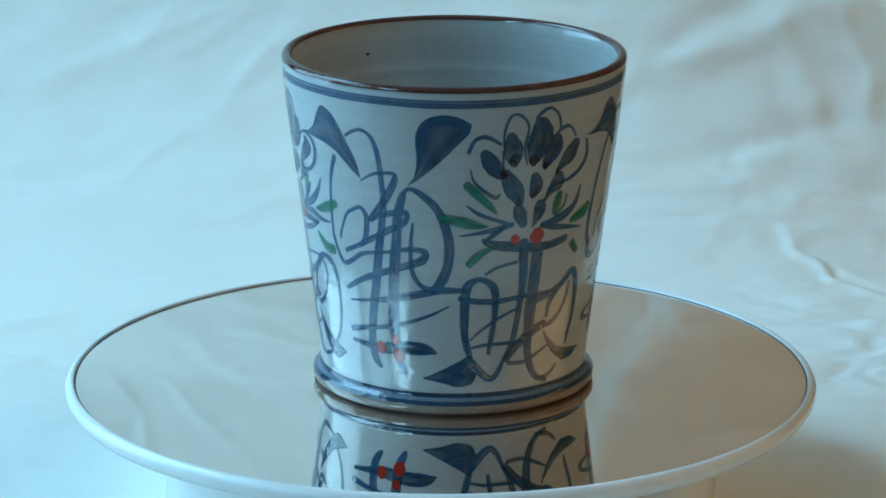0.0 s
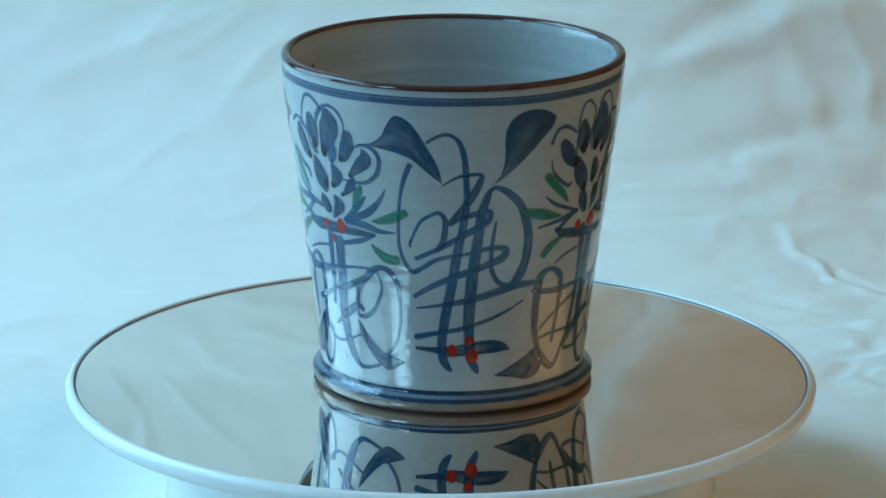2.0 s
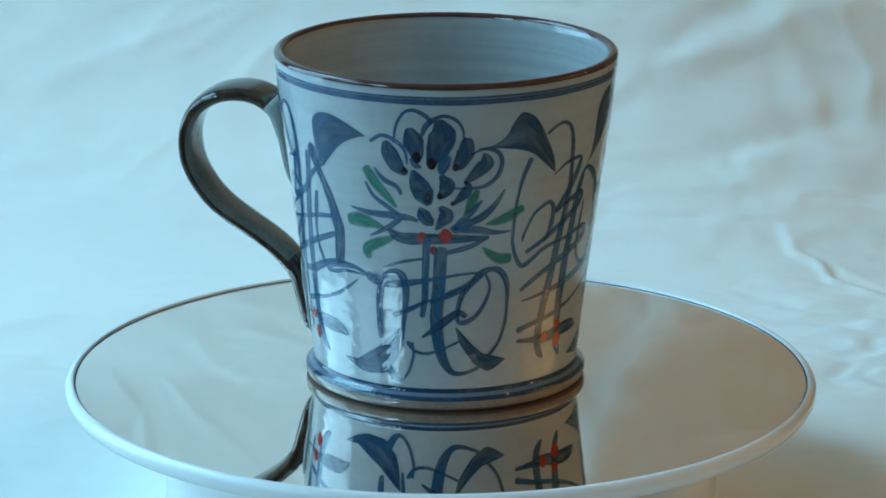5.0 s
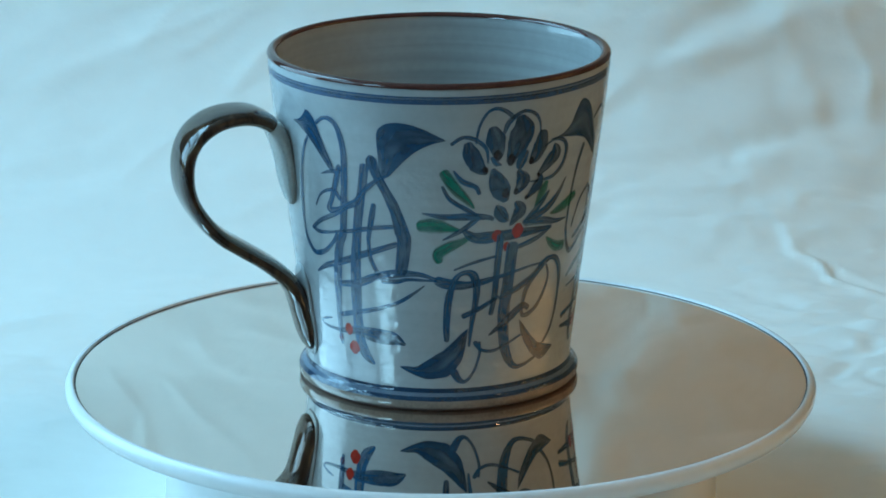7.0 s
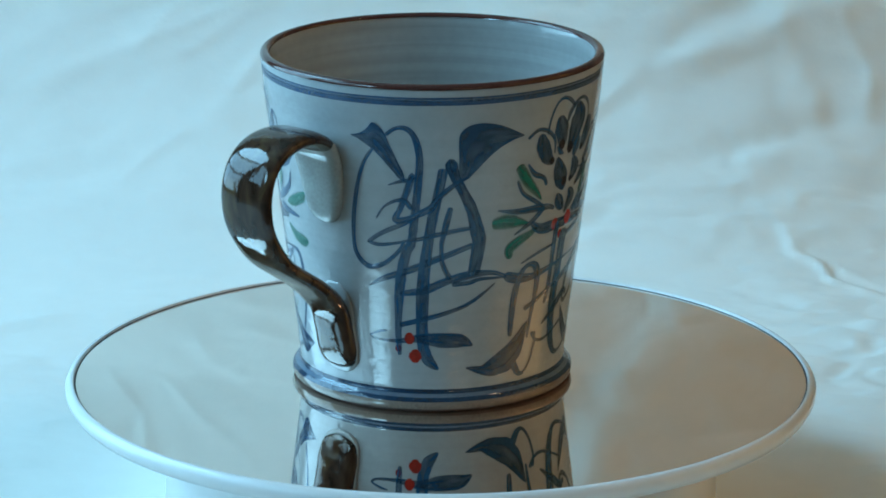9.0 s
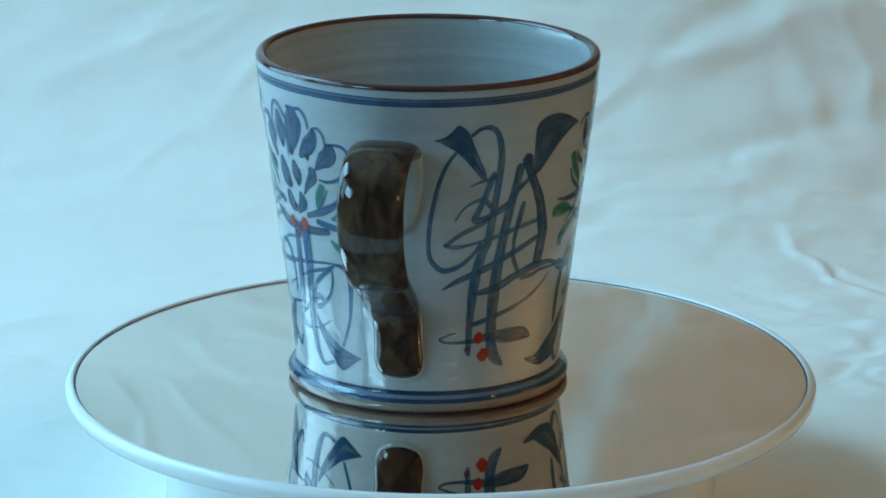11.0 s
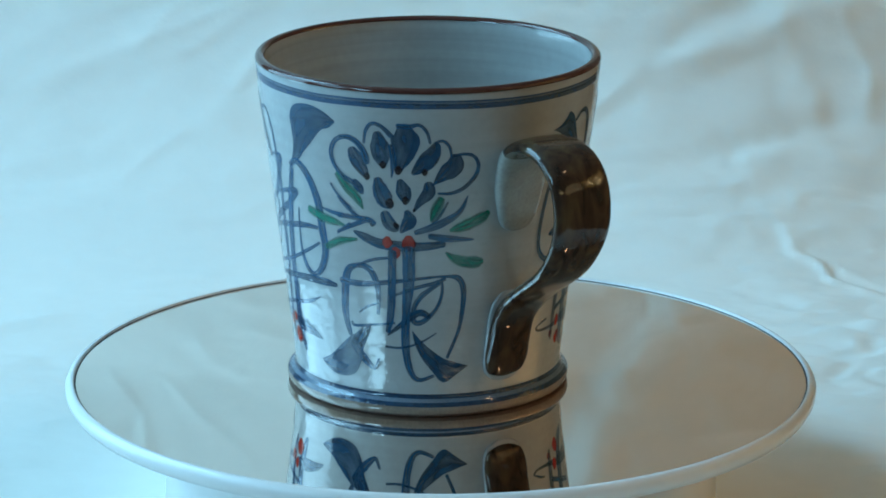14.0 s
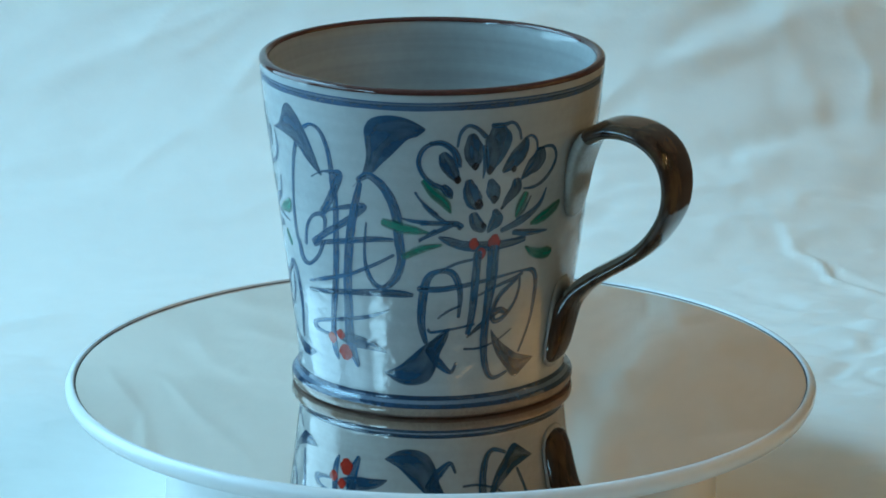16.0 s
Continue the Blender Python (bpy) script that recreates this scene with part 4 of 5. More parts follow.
brush("brush_line", [(102.7, 75.7, 1.24), (106.4, 76.9, 0.86), (110.2, 75.7, 1.30), (112.6, 72.0, 1.40), (113.6, 67.4, 1.50), (114.0, 61.6, 2.02), (114.3, 56.3, 1.86), (113.0, 46.2, 1.89), (112.4, 41.9, 2.04), (111.3, 36.3, 2.21), (108.9, 27.8, 2.18), (107.2, 20.4, 2.15), (107.2, 16.0, 2.22), (108.6, 13.3, 0.94)], BLUE)
brush("brush_line", [(103.9, 62.6, 0.30), (109.6, 64.7, 0.52), (115.0, 65.1, 1.43), (117.0, 64.8, 2.19), (115.3, 61.7, 2.33), (110.9, 56.4, 2.16), (107.7, 53.4, 1.91), (111.1, 54.6, 0.93), (118.8, 56.2, 1.33), (126.0, 57.2, 1.75), (123.5, 55.1, 1.80), (116.4, 51.4, 1.80), (108.5, 48.0, 1.83), (101.0, 44.5, 1.63)], BLUE)
brush("brush_line", [(101.3, 43.7, 1.12), (106.9, 45.2, 1.34), (119.3, 47.1, 1.62), (129.1, 48.4, 1.52), (136.2, 48.6, 1.09)], BLUE)
brush("brush_line", [(96.0, 43.3, 1.38), (98.0, 48.1, 1.22), (101.9, 51.6, 0.94), (106.4, 52.8, 1.29), (108.6, 51.5, 1.51), (107.5, 48.1, 0.88)], BLUE)
brush("brush_line", [(97.0, 70.4, 1.30), (94.0, 64.6, 1.25), (91.3, 56.7, 1.11), (89.9, 50.0, 1.56), (89.9, 44.6, 1.56), (91.4, 42.5, 2.00), (92.4, 38.9, 2.23), (97.1, 38.0, 1.08), (103.3, 41.2, 1.17), (106.9, 45.5, 1.21)], BLUE)
brush("brush_line", [(125.1, 63.2, 1.36), (123.0, 58.3, 1.95), (120.7, 52.1, 2.32), (119.1, 46.9, 2.54), (117.0, 37.0, 2.66), (116.3, 28.7, 2.92), (115.7, 21.5, 3.06), (116.5, 16.6, 3.12), (118.8, 12.5, 1.33)], BLUE)
brush("brush_line", [(124.4, 64.0, 1.40), (128.2, 65.6, 1.97), (132.4, 63.8, 2.27), (135.7, 60.3, 2.46), (138.0, 55.0, 2.52), (138.6, 48.3, 2.50), (139.3, 43.6, 2.30), (137.6, 39.2, 2.26), (134.4, 36.3, 1.82), (131.2, 35.3, 1.46), (127.7, 36.6, 1.56), (125.6, 40.0, 1.31), (125.1, 43.8, 0.81), (125.9, 49.9, 0.67), (126.6, 52.7, 0.44)], BLUE)
brush("brush_line", [(95.5, 33.0, 0.54), (107.0, 35.4, 1.17), (118.1, 37.9, 1.04), (128.5, 41.3, 0.92), (136.4, 44.5, 0.82)], BLUE)
brush("brush_line", [(94.9, 30.8, 0.72), (102.7, 31.3, 1.34), (115.5, 32.7, 1.58), (127.8, 33.7, 1.94), (137.4, 34.0, 2.20), (143.1, 33.8, 1.10)], DEEP)
brush("brush_line", [(134.0, 29.4, 0.26), (127.3, 27.3, 0.95), (117.3, 25.5, 1.20), (104.5, 23.6, 1.12), (97.8, 22.3, 1.13), (95.7, 20.8, 2.12), (99.8, 19.9, 1.14), (105.9, 19.7, 0.83)], BLUE)
brush("brush_line", [(110.4, 19.7, 1.59), (117.4, 19.5, 3.43), (126.5, 18.7, 2.50), (131.9, 17.4, 0.47)], DEEP)
brush("berry", [(106.5, 19.8, 1.88), (106.4, 19.4, 2.82), (106.3, 18.9, 3.14), (106.2, 18.4, 2.84), (106.1, 18.0, 1.89)], RED)
brush("berry", [(111.2, 21.3, 1.71), (111.1, 20.9, 2.57), (111.0, 20.4, 2.86), (110.9, 19.9, 2.58), (110.8, 19.5, 1.72)], RED)
brush("berry", [(113.0, 17.1, 2.64), (112.9, 16.4, 3.97), (112.8, 15.6, 4.42), (112.7, 14.8, 3.99), (112.5, 14.2, 2.67)], RED)
brush("green_leaf", [(133.3, 53.3, 2.56), (139.6, 52.1, 3.06), (144.6, 51.5, 2.49), (148.9, 51.0, 0.86)], GREEN)
brush("green_leaf", [(153.8, 47.6, 0.86), (146.6, 46.5, 2.34), (140.4, 44.2, 1.87)], GREEN)
blot("leaf", [(130.7, 11.9), (133.4, 12.7), (136.2, 13.6), (138.6, 14.8), (140.9, 16.2), (143.2, 17.6), (145.5, 19.0), (147.9, 20.3), (150.5, 21.4), (153.1, 22.5), (155.7, 23.6)], [(130.9, 11.6), (134.3, 10.0), (137.9, 9.0), (141.9, 8.7), (145.9, 9.1), (149.3, 10.3), (151.5, 12.6), (153.0, 15.2), (153.8, 17.9), (154.9, 20.6), (156.0, 23.3)], DEEP)
brush("brush_line", [(159.1, 69.0, 0.99), (157.7, 72.2, 1.09), (155.4, 74.1, 1.13), (152.1, 75.0, 1.16), (148.2, 73.8, 1.22), (146.1, 70.7, 1.29), (146.9, 67.3, 1.23), (150.2, 64.4, 1.25), (153.9, 63.0, 1.34), (156.6, 60.5, 0.70)], BLUE)
brush("brush_line", [(144.8, 61.8, 0.62), (146.1, 60.1, 0.63), (148.8, 58.0, 0.73), (152.3, 55.9, 0.83)], BLUE)
brush("brush_line", [(139.7, 54.7, 0.44), (143.9, 54.0, 1.08), (148.8, 53.7, 1.29)], BLUE)
brush("brush_line", [(145.9, 48.4, 0.41), (148.8, 50.2, 0.84), (151.6, 51.5, 1.06)], BLUE)

# flower beside the handle
brush("brush_line", [(149.9, 75.0, 1.00), (153.9, 75.2, 1.19), (157.5, 73.4, 1.34), (159.4, 70.9, 1.31), (159.8, 68.6, 1.04)], BLUE)
brush("brush_line", [(158.9, 74.0, 0.67), (159.7, 77.3, 0.94), (162.0, 79.3, 1.02), (165.1, 78.7, 1.13), (168.3, 76.3, 1.39)], BLUE)
brush("brush_line", [(170.4, 79.1, 1.33), (174.4, 79.0, 1.32), (177.6, 79.4, 0.85), (180.1, 77.5, 0.82), (181.1, 74.6, 0.70)], BLUE)
brush("brush_line", [(182.7, 74.7, 0.73), (185.3, 75.2, 0.84), (187.5, 73.6, 0.80), (188.2, 71.0, 0.60)], BLUE)
brush("brush_line", [(188.5, 71.0, 0.74), (192.5, 71.5, 0.85), (195.8, 70.8, 0.90), (197.6, 68.3, 1.02), (196.4, 65.2, 1.18), (192.7, 62.4, 1.08), (188.3, 61.1, 0.96), (183.9, 61.1, 0.64)], BLUE)
brush("petal", [(154.3, 71.8, 2.80), (155.7, 69.5, 4.25), (157.7, 66.8, 3.19), (159.6, 64.7, 1.21)], DEEP)
brush("petal", [(163.7, 76.6, 2.51), (164.3, 73.4, 4.87), (164.8, 70.3, 4.30), (165.2, 68.1, 1.76)], DEEP)
brush("petal", [(172.4, 78.7, 3.12), (173.0, 75.5, 7.24), (172.2, 71.7, 5.93), (170.7, 68.0, 2.62), (170.1, 66.6, 1.41)], DEEP)
brush("petal", [(183.3, 74.1, 2.00), (181.9, 71.5, 4.32), (178.8, 68.8, 4.14), (175.4, 66.5, 1.31)], DEEP)
brush("petal", [(189.7, 70.8, 3.01), (189.2, 68.3, 4.96), (185.9, 66.2, 3.74), (182.5, 63.7, 0.62)], DEEP)
brush("brush_line", [(168.1, 73.7, 1.28), (168.7, 70.0, 1.47), (168.0, 65.2, 0.42)], BLUE)
brush("petal", [(163.1, 64.4, 2.27), (164.1, 61.2, 4.44), (165.7, 58.7, 4.23), (167.5, 57.5, 2.05)], DEEP)
brush("petal", [(170.9, 64.4, 1.60), (172.0, 61.6, 4.03), (172.6, 59.6, 2.82), (172.5, 58.3, 1.13)], DEEP)
brush("petal", [(180.6, 63.6, 2.25), (180.7, 61.4, 3.50), (177.8, 58.9, 2.11), (175.5, 56.3, 0.60)], DEEP)
brush("petal", [(154.4, 63.3, 1.92), (156.2, 61.6, 2.51), (157.2, 60.2, 0.74)], DEEP)
brush("petal", [(165.1, 55.4, 2.28), (166.4, 53.0, 3.54), (168.6, 51.5, 2.35), (169.7, 52.4, 1.00)], DEEP)
brush("petal", [(173.1, 56.1, 1.58), (173.9, 53.7, 3.85), (172.2, 51.9, 2.50), (170.8, 50.5, 0.80)], DEEP)
brush("petal_dot", [(159.3, 65.8, 1.13), (159.3, 65.5, 1.69), (159.2, 65.1, 1.88), (159.2, 64.7, 1.70), (159.2, 64.3, 1.13)], DARK)
brush("petal_dot", [(165.2, 69.2, 1.18), (165.2, 68.9, 1.78), (165.1, 68.4, 1.98), (165.1, 68.0, 1.78), (165.1, 67.7, 1.19)], DARK)
brush("petal_dot", [(170.4, 68.0, 1.26), (170.4, 67.6, 1.89), (170.4, 67.2, 2.10), (170.3, 66.7, 1.89), (170.3, 66.3, 1.26)], DARK)
brush("petal_dot", [(179.3, 67.5, 0.99), (179.3, 67.2, 1.49), (179.3, 66.8, 1.66), (179.3, 66.4, 1.49), (179.3, 66.1, 0.99)], DARK)
brush("petal_dot", [(167.1, 59.2, 1.41), (167.1, 58.8, 2.11), (167.0, 58.3, 2.35), (167.0, 57.7, 2.12), (167.0, 57.3, 1.41)], DARK)
brush("petal_dot", [(172.6, 60.0, 1.02), (172.6, 59.7, 1.53), (172.6, 59.3, 1.70), (172.5, 58.9, 1.53), (172.5, 58.5, 1.02)], DARK)
brush("petal_dot", [(169.0, 52.9, 0.87), (169.0, 52.6, 1.31), (169.0, 52.3, 1.45), (169.0, 51.9, 1.31), (168.9, 51.7, 0.87)], DARK)
brush("petal_dot", [(175.6, 56.9, 0.45), (175.6, 56.7, 0.67), (175.6, 56.5, 0.75), (175.6, 56.4, 0.67), (175.6, 56.2, 0.45)], DARK)
brush("petal_dot", [(158.9, 53.8, 0.95), (158.9, 53.6, 1.43), (158.8, 53.2, 1.58), (158.8, 52.9, 1.43), (158.8, 52.6, 0.95)], DARK)
brush("petal_dot", [(160.4, 52.9, 0.87), (160.3, 52.6, 1.31), (160.3, 52.3, 1.46), (160.3, 52.0, 1.31), (160.3, 51.7, 0.87)], DARK)
brush("green_leaf", [(148.0, 64.7, 2.09), (151.3, 61.6, 3.05), (155.1, 58.8, 2.67), (157.0, 56.2, 0.62)], GREEN)
brush("green_leaf", [(184.9, 59.5, 2.33), (183.1, 56.6, 3.12), (181.5, 53.8, 0.70)], GREEN)
brush("green_leaf", [(201.9, 55.3, 1.70), (199.8, 54.1, 3.47), (195.2, 52.6, 3.51), (190.9, 51.6, 2.71), (188.5, 51.1, 1.08)], GREEN)
brush("green_leaf", [(187.1, 45.0, 0.78), (189.7, 43.5, 2.32), (194.1, 42.3, 3.32), (198.6, 42.0, 3.50), (200.2, 42.2, 2.23)], GREEN)
brush("brush_line", [(147.4, 58.5, 0.84), (151.4, 55.7, 1.19), (156.0, 53.3, 0.88)], BLUE)
brush("brush_line", [(146.6, 53.6, 1.48), (153.6, 53.5, 1.44), (159.2, 53.3, 1.45), (161.1, 52.4, 1.49)], BLUE)
brush("brush_line", [(145.9, 48.9, 0.81), (152.5, 51.3, 1.27), (158.4, 53.2, 1.28)], BLUE)
brush("brush_line", [(153.1, 49.7, 0.76), (156.3, 48.7, 2.19), (162.6, 47.1, 2.63), (171.6, 46.6, 2.84), (179.6, 46.8, 2.27), (186.0, 47.4, 1.95)], DEEP)
brush("brush_line", [(194.2, 60.2, 0.42), (191.5, 56.0, 1.49), (184.6, 52.8, 2.12), (176.1, 50.5, 1.47)], BLUE)
brush("brush_line", [(187.3, 58.7, 0.51), (184.6, 55.0, 0.82), (181.8, 53.3, 0.52)], BLUE)
brush("brush_line", [(181.1, 49.6, 1.62), (188.2, 48.8, 1.88), (196.8, 48.3, 0.54)], BLUE)
brush("berry", [(165.8, 48.7, 1.67), (165.7, 48.2, 2.50), (165.7, 47.6, 2.78), (165.6, 47.0, 2.51), (165.6, 46.5, 1.67)], RED)
brush("berry", [(173.5, 49.1, 2.16), (173.5, 48.4, 3.24), (173.5, 47.6, 3.60), (173.4, 46.7, 3.24), (173.4, 46.1, 2.16)], RED)
brush("berry", [(168.6, 45.9, 1.64), (168.6, 45.4, 2.45), (168.5, 44.8, 2.73), (168.5, 44.2, 2.46), (168.5, 43.7, 1.64)], RED)
brush("brush_line", [(167.4, 45.0, 2.13), (166.8, 36.3, 2.15), (166.0, 28.0, 1.94), (164.6, 23.0, 1.40)], BLUE)
brush("brush_line", [(173.4, 45.9, 3.09), (173.2, 36.6, 2.89), (172.1, 29.5, 2.18), (171.5, 21.2, 2.11), (172.0, 15.7, 1.94), (173.9, 11.3, 1.66), (177.2, 9.8, 1.23), (182.6, 11.0, 0.88)], BLUE)
brush("brush_line", [(153.7, 40.6, 0.61), (159.8, 42.5, 0.84), (165.4, 43.3, 0.76)], BLUE)
brush("brush_line", [(148.0, 20.8, 1.42), (146.4, 26.1, 2.14), (147.0, 32.7, 2.45), (148.9, 38.4, 2.11), (153.2, 40.4, 1.40), (157.9, 39.9, 1.86), (160.4, 36.9, 1.80), (161.3, 33.1, 1.43), (160.8, 27.6, 0.91)], BLUE)
brush("brush_line", [(145.5, 35.6, 1.55), (153.0, 35.4, 1.71), (163.2, 36.3, 1.36), (177.2, 37.9, 0.87), (186.8, 38.5, 0.76), (192.0, 37.8, 1.56), (194.0, 34.5, 1.53), (193.8, 29.1, 1.30), (192.4, 23.1, 0.95), (188.2, 16.0, 0.94)], BLUE)
brush("brush_line", [(167.8, 33.1, 0.63), (175.6, 35.3, 0.96), (182.4, 36.6, 1.08), (186.8, 37.8, 1.08)], BLUE)
brush("brush_line", [(185.7, 36.9, 0.71), (185.7, 33.6, 0.91), (183.8, 29.8, 1.03), (179.2, 26.4, 1.37), (175.3, 25.8, 1.44), (175.0, 29.3, 1.32), (177.8, 33.0, 1.44), (184.6, 36.6, 1.06)], BLUE)
brush("brush_line", [(164.5, 21.9, 0.51), (170.5, 25.3, 1.54), (176.9, 28.5, 1.94), (180.9, 27.4, 1.54)], DEEP)
brush("brush_line", [(149.1, 24.5, 0.70), (150.4, 23.6, 0.84), (158.8, 24.4, 0.78), (167.3, 25.4, 0.66)], BLUE)
brush("brush_line", [(152.8, 27.4, 0.41), (156.7, 29.4, 0.71), (161.1, 30.7, 0.63)], BLUE)
brush("brush_line", [(163.4, 18.7, 0.68), (169.3, 18.6, 0.66), (176.7, 20.0, 0.64), (183.8, 22.9, 0.32)], BLUE)
blot("leaf", [(174.4, 23.5), (176.1, 22.0), (177.9, 20.6), (179.9, 19.3), (182.0, 18.1), (184.2, 17.0), (186.5, 15.9), (189.0, 15.2), (191.6, 14.6), (194.2, 14.0), (196.8, 13.5)], [(174.2, 23.2), (174.8, 20.6), (176.1, 18.2), (177.8, 15.9), (180.0, 13.9), (182.5, 11.9), (184.8, 9.9), (187.5, 9.1), (190.7, 10.4), (193.8, 11.9), (196.9, 13.3)], DEEP)
blot("leaf", [(157.0, 24.8), (156.0, 24.4), (155.0, 23.9), (154.0, 23.4), (153.0, 22.9), (152.1, 22.4), (151.2, 21.8), (150.3, 21.2), (149.6, 20.6), (148.9, 19.9), (148.2, 19.2)], [(157.5, 24.6), (157.2, 23.5), (156.9, 22.4), (156.4, 21.4), (155.7, 20.4), (155.0, 19.4), (154.3, 18.4), (153.6, 17.4), (152.5, 16.7), (151.1, 16.2), (149.7, 15.7)], DEEP)
brush("brush_line", [(149.2, 18.7, 2.13), (152.2, 15.8, 2.45), (155.7, 13.4, 1.82), (158.4, 12.4, 1.04), (160.2, 14.9, 0.75)], BLUE)

# flower before the third panel
brush("brush_line", [(35.3, 71.7, 1.03), (37.5, 75.1, 1.06), (41.4, 75.8, 1.15), (46.2, 73.7, 0.81)], BLUE)
brush("brush_line", [(47.3, 72.9, 0.63), (47.3, 77.1, 0.75), (49.1, 80.7, 0.90), (51.8, 81.3, 0.82), (54.7, 79.5, 0.81), (55.7, 77.1, 0.68), (54.7, 72.4, 0.79), (56.0, 67.5, 0.33)], BLUE)
brush("brush_line", [(58.3, 79.7, 0.85), (61.0, 81.6, 1.10), (64.0, 82.0, 0.81), (67.1, 79.9, 0.82), (68.2, 76.4, 0.78)], BLUE)
brush("brush_line", [(65.9, 74.5, 0.79), (69.8, 76.4, 1.17), (72.9, 76.0, 0.73), (75.5, 73.3, 0.65)], BLUE)
brush("brush_line", [(81.4, 71.7, 0.89), (82.5, 67.5, 1.33), (80.0, 64.2, 1.41), (75.3, 62.2, 1.18), (69.8, 61.3, 0.65)], BLUE)
brush("brush_line", [(47.0, 71.8, 0.63), (47.5, 66.5, 0.63)], BLUE)
brush("petal", [(40.6, 71.7, 2.48), (42.7, 69.1, 4.37), (45.2, 66.6, 4.07), (47.6, 64.8, 1.79)], DEEP)
brush("petal", [(49.6, 76.0, 2.35), (50.4, 72.7, 5.17), (51.1, 69.5, 4.15), (51.5, 67.7, 1.70)], DEEP)
brush("petal", [(60.2, 78.7, 4.12), (60.8, 75.0, 7.26), (59.4, 71.5, 6.41), (58.4, 68.4, 3.15), (58.3, 67.5, 1.68)], DEEP)
brush("petal", [(67.2, 74.1, 2.73), (66.6, 71.2, 4.80), (63.8, 67.8, 3.04), (63.0, 66.0, 1.17)], DEEP)
brush("petal", [(76.2, 71.7, 2.86), (73.7, 68.8, 4.65), (70.6, 66.5, 2.62), (68.1, 64.6, 0.84)], DEEP)
brush("petal", [(47.9, 66.2, 2.51), (50.5, 62.6, 4.85), (52.9, 59.7, 4.24), (54.1, 57.1, 1.93)], DEEP)
brush("petal", [(59.3, 64.6, 2.29), (60.1, 61.8, 4.00), (59.2, 59.5, 2.60), (59.0, 58.6, 1.35)], DEEP)
brush("petal", [(69.5, 63.8, 2.86), (69.0, 61.6, 4.31), (66.1, 59.6, 2.20), (64.3, 57.3, 0.67)], DEEP)
brush("petal", [(53.4, 56.5, 2.63), (54.6, 54.2, 3.83), (56.2, 51.3, 2.16)], DEEP)
brush("petal", [(62.4, 56.9, 2.84), (62.3, 54.6, 3.62), (60.5, 51.6, 1.28), (59.6, 50.7, 0.51)], DEEP)
brush("petal_dot", [(50.9, 70.1, 1.79), (51.0, 69.6, 2.68), (51.0, 68.9, 2.98), (51.1, 68.3, 2.69), (51.1, 67.8, 1.79)], DARK)
brush("petal_dot", [(58.1, 69.7, 1.67), (58.2, 69.2, 2.50), (58.3, 68.6, 2.78), (58.3, 68.1, 2.50), (58.4, 67.6, 1.67)], DARK)
brush("petal_dot", [(47.5, 66.4, 1.40), (47.5, 66.0, 2.09), (47.6, 65.4, 2.33), (47.6, 64.9, 2.10), (47.6, 64.5, 1.40)], DARK)
brush("petal_dot", [(62.8, 67.5, 1.09), (62.9, 67.2, 1.64), (62.9, 66.9, 1.82), (63.0, 66.5, 1.64), (63.0, 66.2, 1.09)], DARK)
brush("petal_dot", [(59.0, 60.1, 1.04), (59.0, 59.9, 1.56), (59.1, 59.5, 1.74), (59.1, 59.1, 1.56), (59.2, 58.9, 1.04)], DARK)
brush("petal_dot", [(53.6, 58.6, 1.23), (53.7, 58.3, 1.84), (53.7, 57.8, 2.05), (53.7, 57.4, 1.84), (53.8, 57.0, 1.23)], DARK)
brush("petal_dot", [(64.2, 58.0, 0.63), (64.2, 57.8, 0.94), (64.2, 57.6, 1.05), (64.3, 57.4, 0.94), (64.3, 57.3, 0.63)], DARK)
brush("petal_dot", [(68.3, 64.7, 0.67), (68.3, 64.6, 1.00), (68.3, 64.4, 1.11), (68.4, 64.2, 1.00), (68.4, 64.0, 0.67)], DARK)
brush("green_leaf", [(34.8, 63.2, 2.55), (38.6, 60.5, 2.63), (43.0, 57.4, 2.11), (45.8, 55.0, 0.50)], GREEN)
brush("green_leaf", [(26.6, 54.1, 2.70), (33.3, 53.1, 3.31), (38.2, 52.2, 2.45), (42.4, 51.7, 0.85)], GREEN)
brush("green_leaf", [(70.7, 58.5, 2.21), (69.8, 55.6, 3.06), (68.4, 53.3, 0.86)], GREEN)
brush("green_leaf", [(87.5, 53.4, 2.18), (84.7, 51.6, 3.79), (78.0, 50.2, 1.96)], GREEN)
brush("green_leaf", [(46.3, 46.3, 0.68), (39.9, 44.1, 2.64), (36.0, 41.5, 2.26)], GREEN)
brush("green_leaf", [(80.2, 43.8, 2.56), (83.3, 41.3, 2.15)], GREEN)
brush("brush_line", [(36.1, 67.2, 0.40), (37.2, 64.2, 0.70), (40.7, 61.5, 1.01), (45.0, 59.4, 1.15), (46.5, 60.2, 0.79)], BLUE)
brush("brush_line", [(34.9, 57.6, 0.41), (39.5, 55.1, 1.14), (46.1, 53.2, 1.04), (52.0, 51.5, 1.24)], BLUE)
brush("brush_line", [(32.6, 49.3, 0.43), (41.1, 50.2, 1.20), (48.4, 51.2, 1.57), (52.2, 52.0, 1.03)], BLUE)
brush("brush_line", [(81.3, 59.4, 0.74), (79.1, 54.6, 1.75), (72.5, 51.8, 2.53), (63.5, 50.7, 1.10)], BLUE)
brush("brush_line", [(63.5, 50.4, 1.08), (71.0, 49.3, 1.67), (84.7, 47.6, 0.48)], BLUE)
brush("brush_line", [(74.2, 58.0, 0.47), (73.3, 54.9, 0.78), (69.4, 52.7, 1.14)], BLUE)
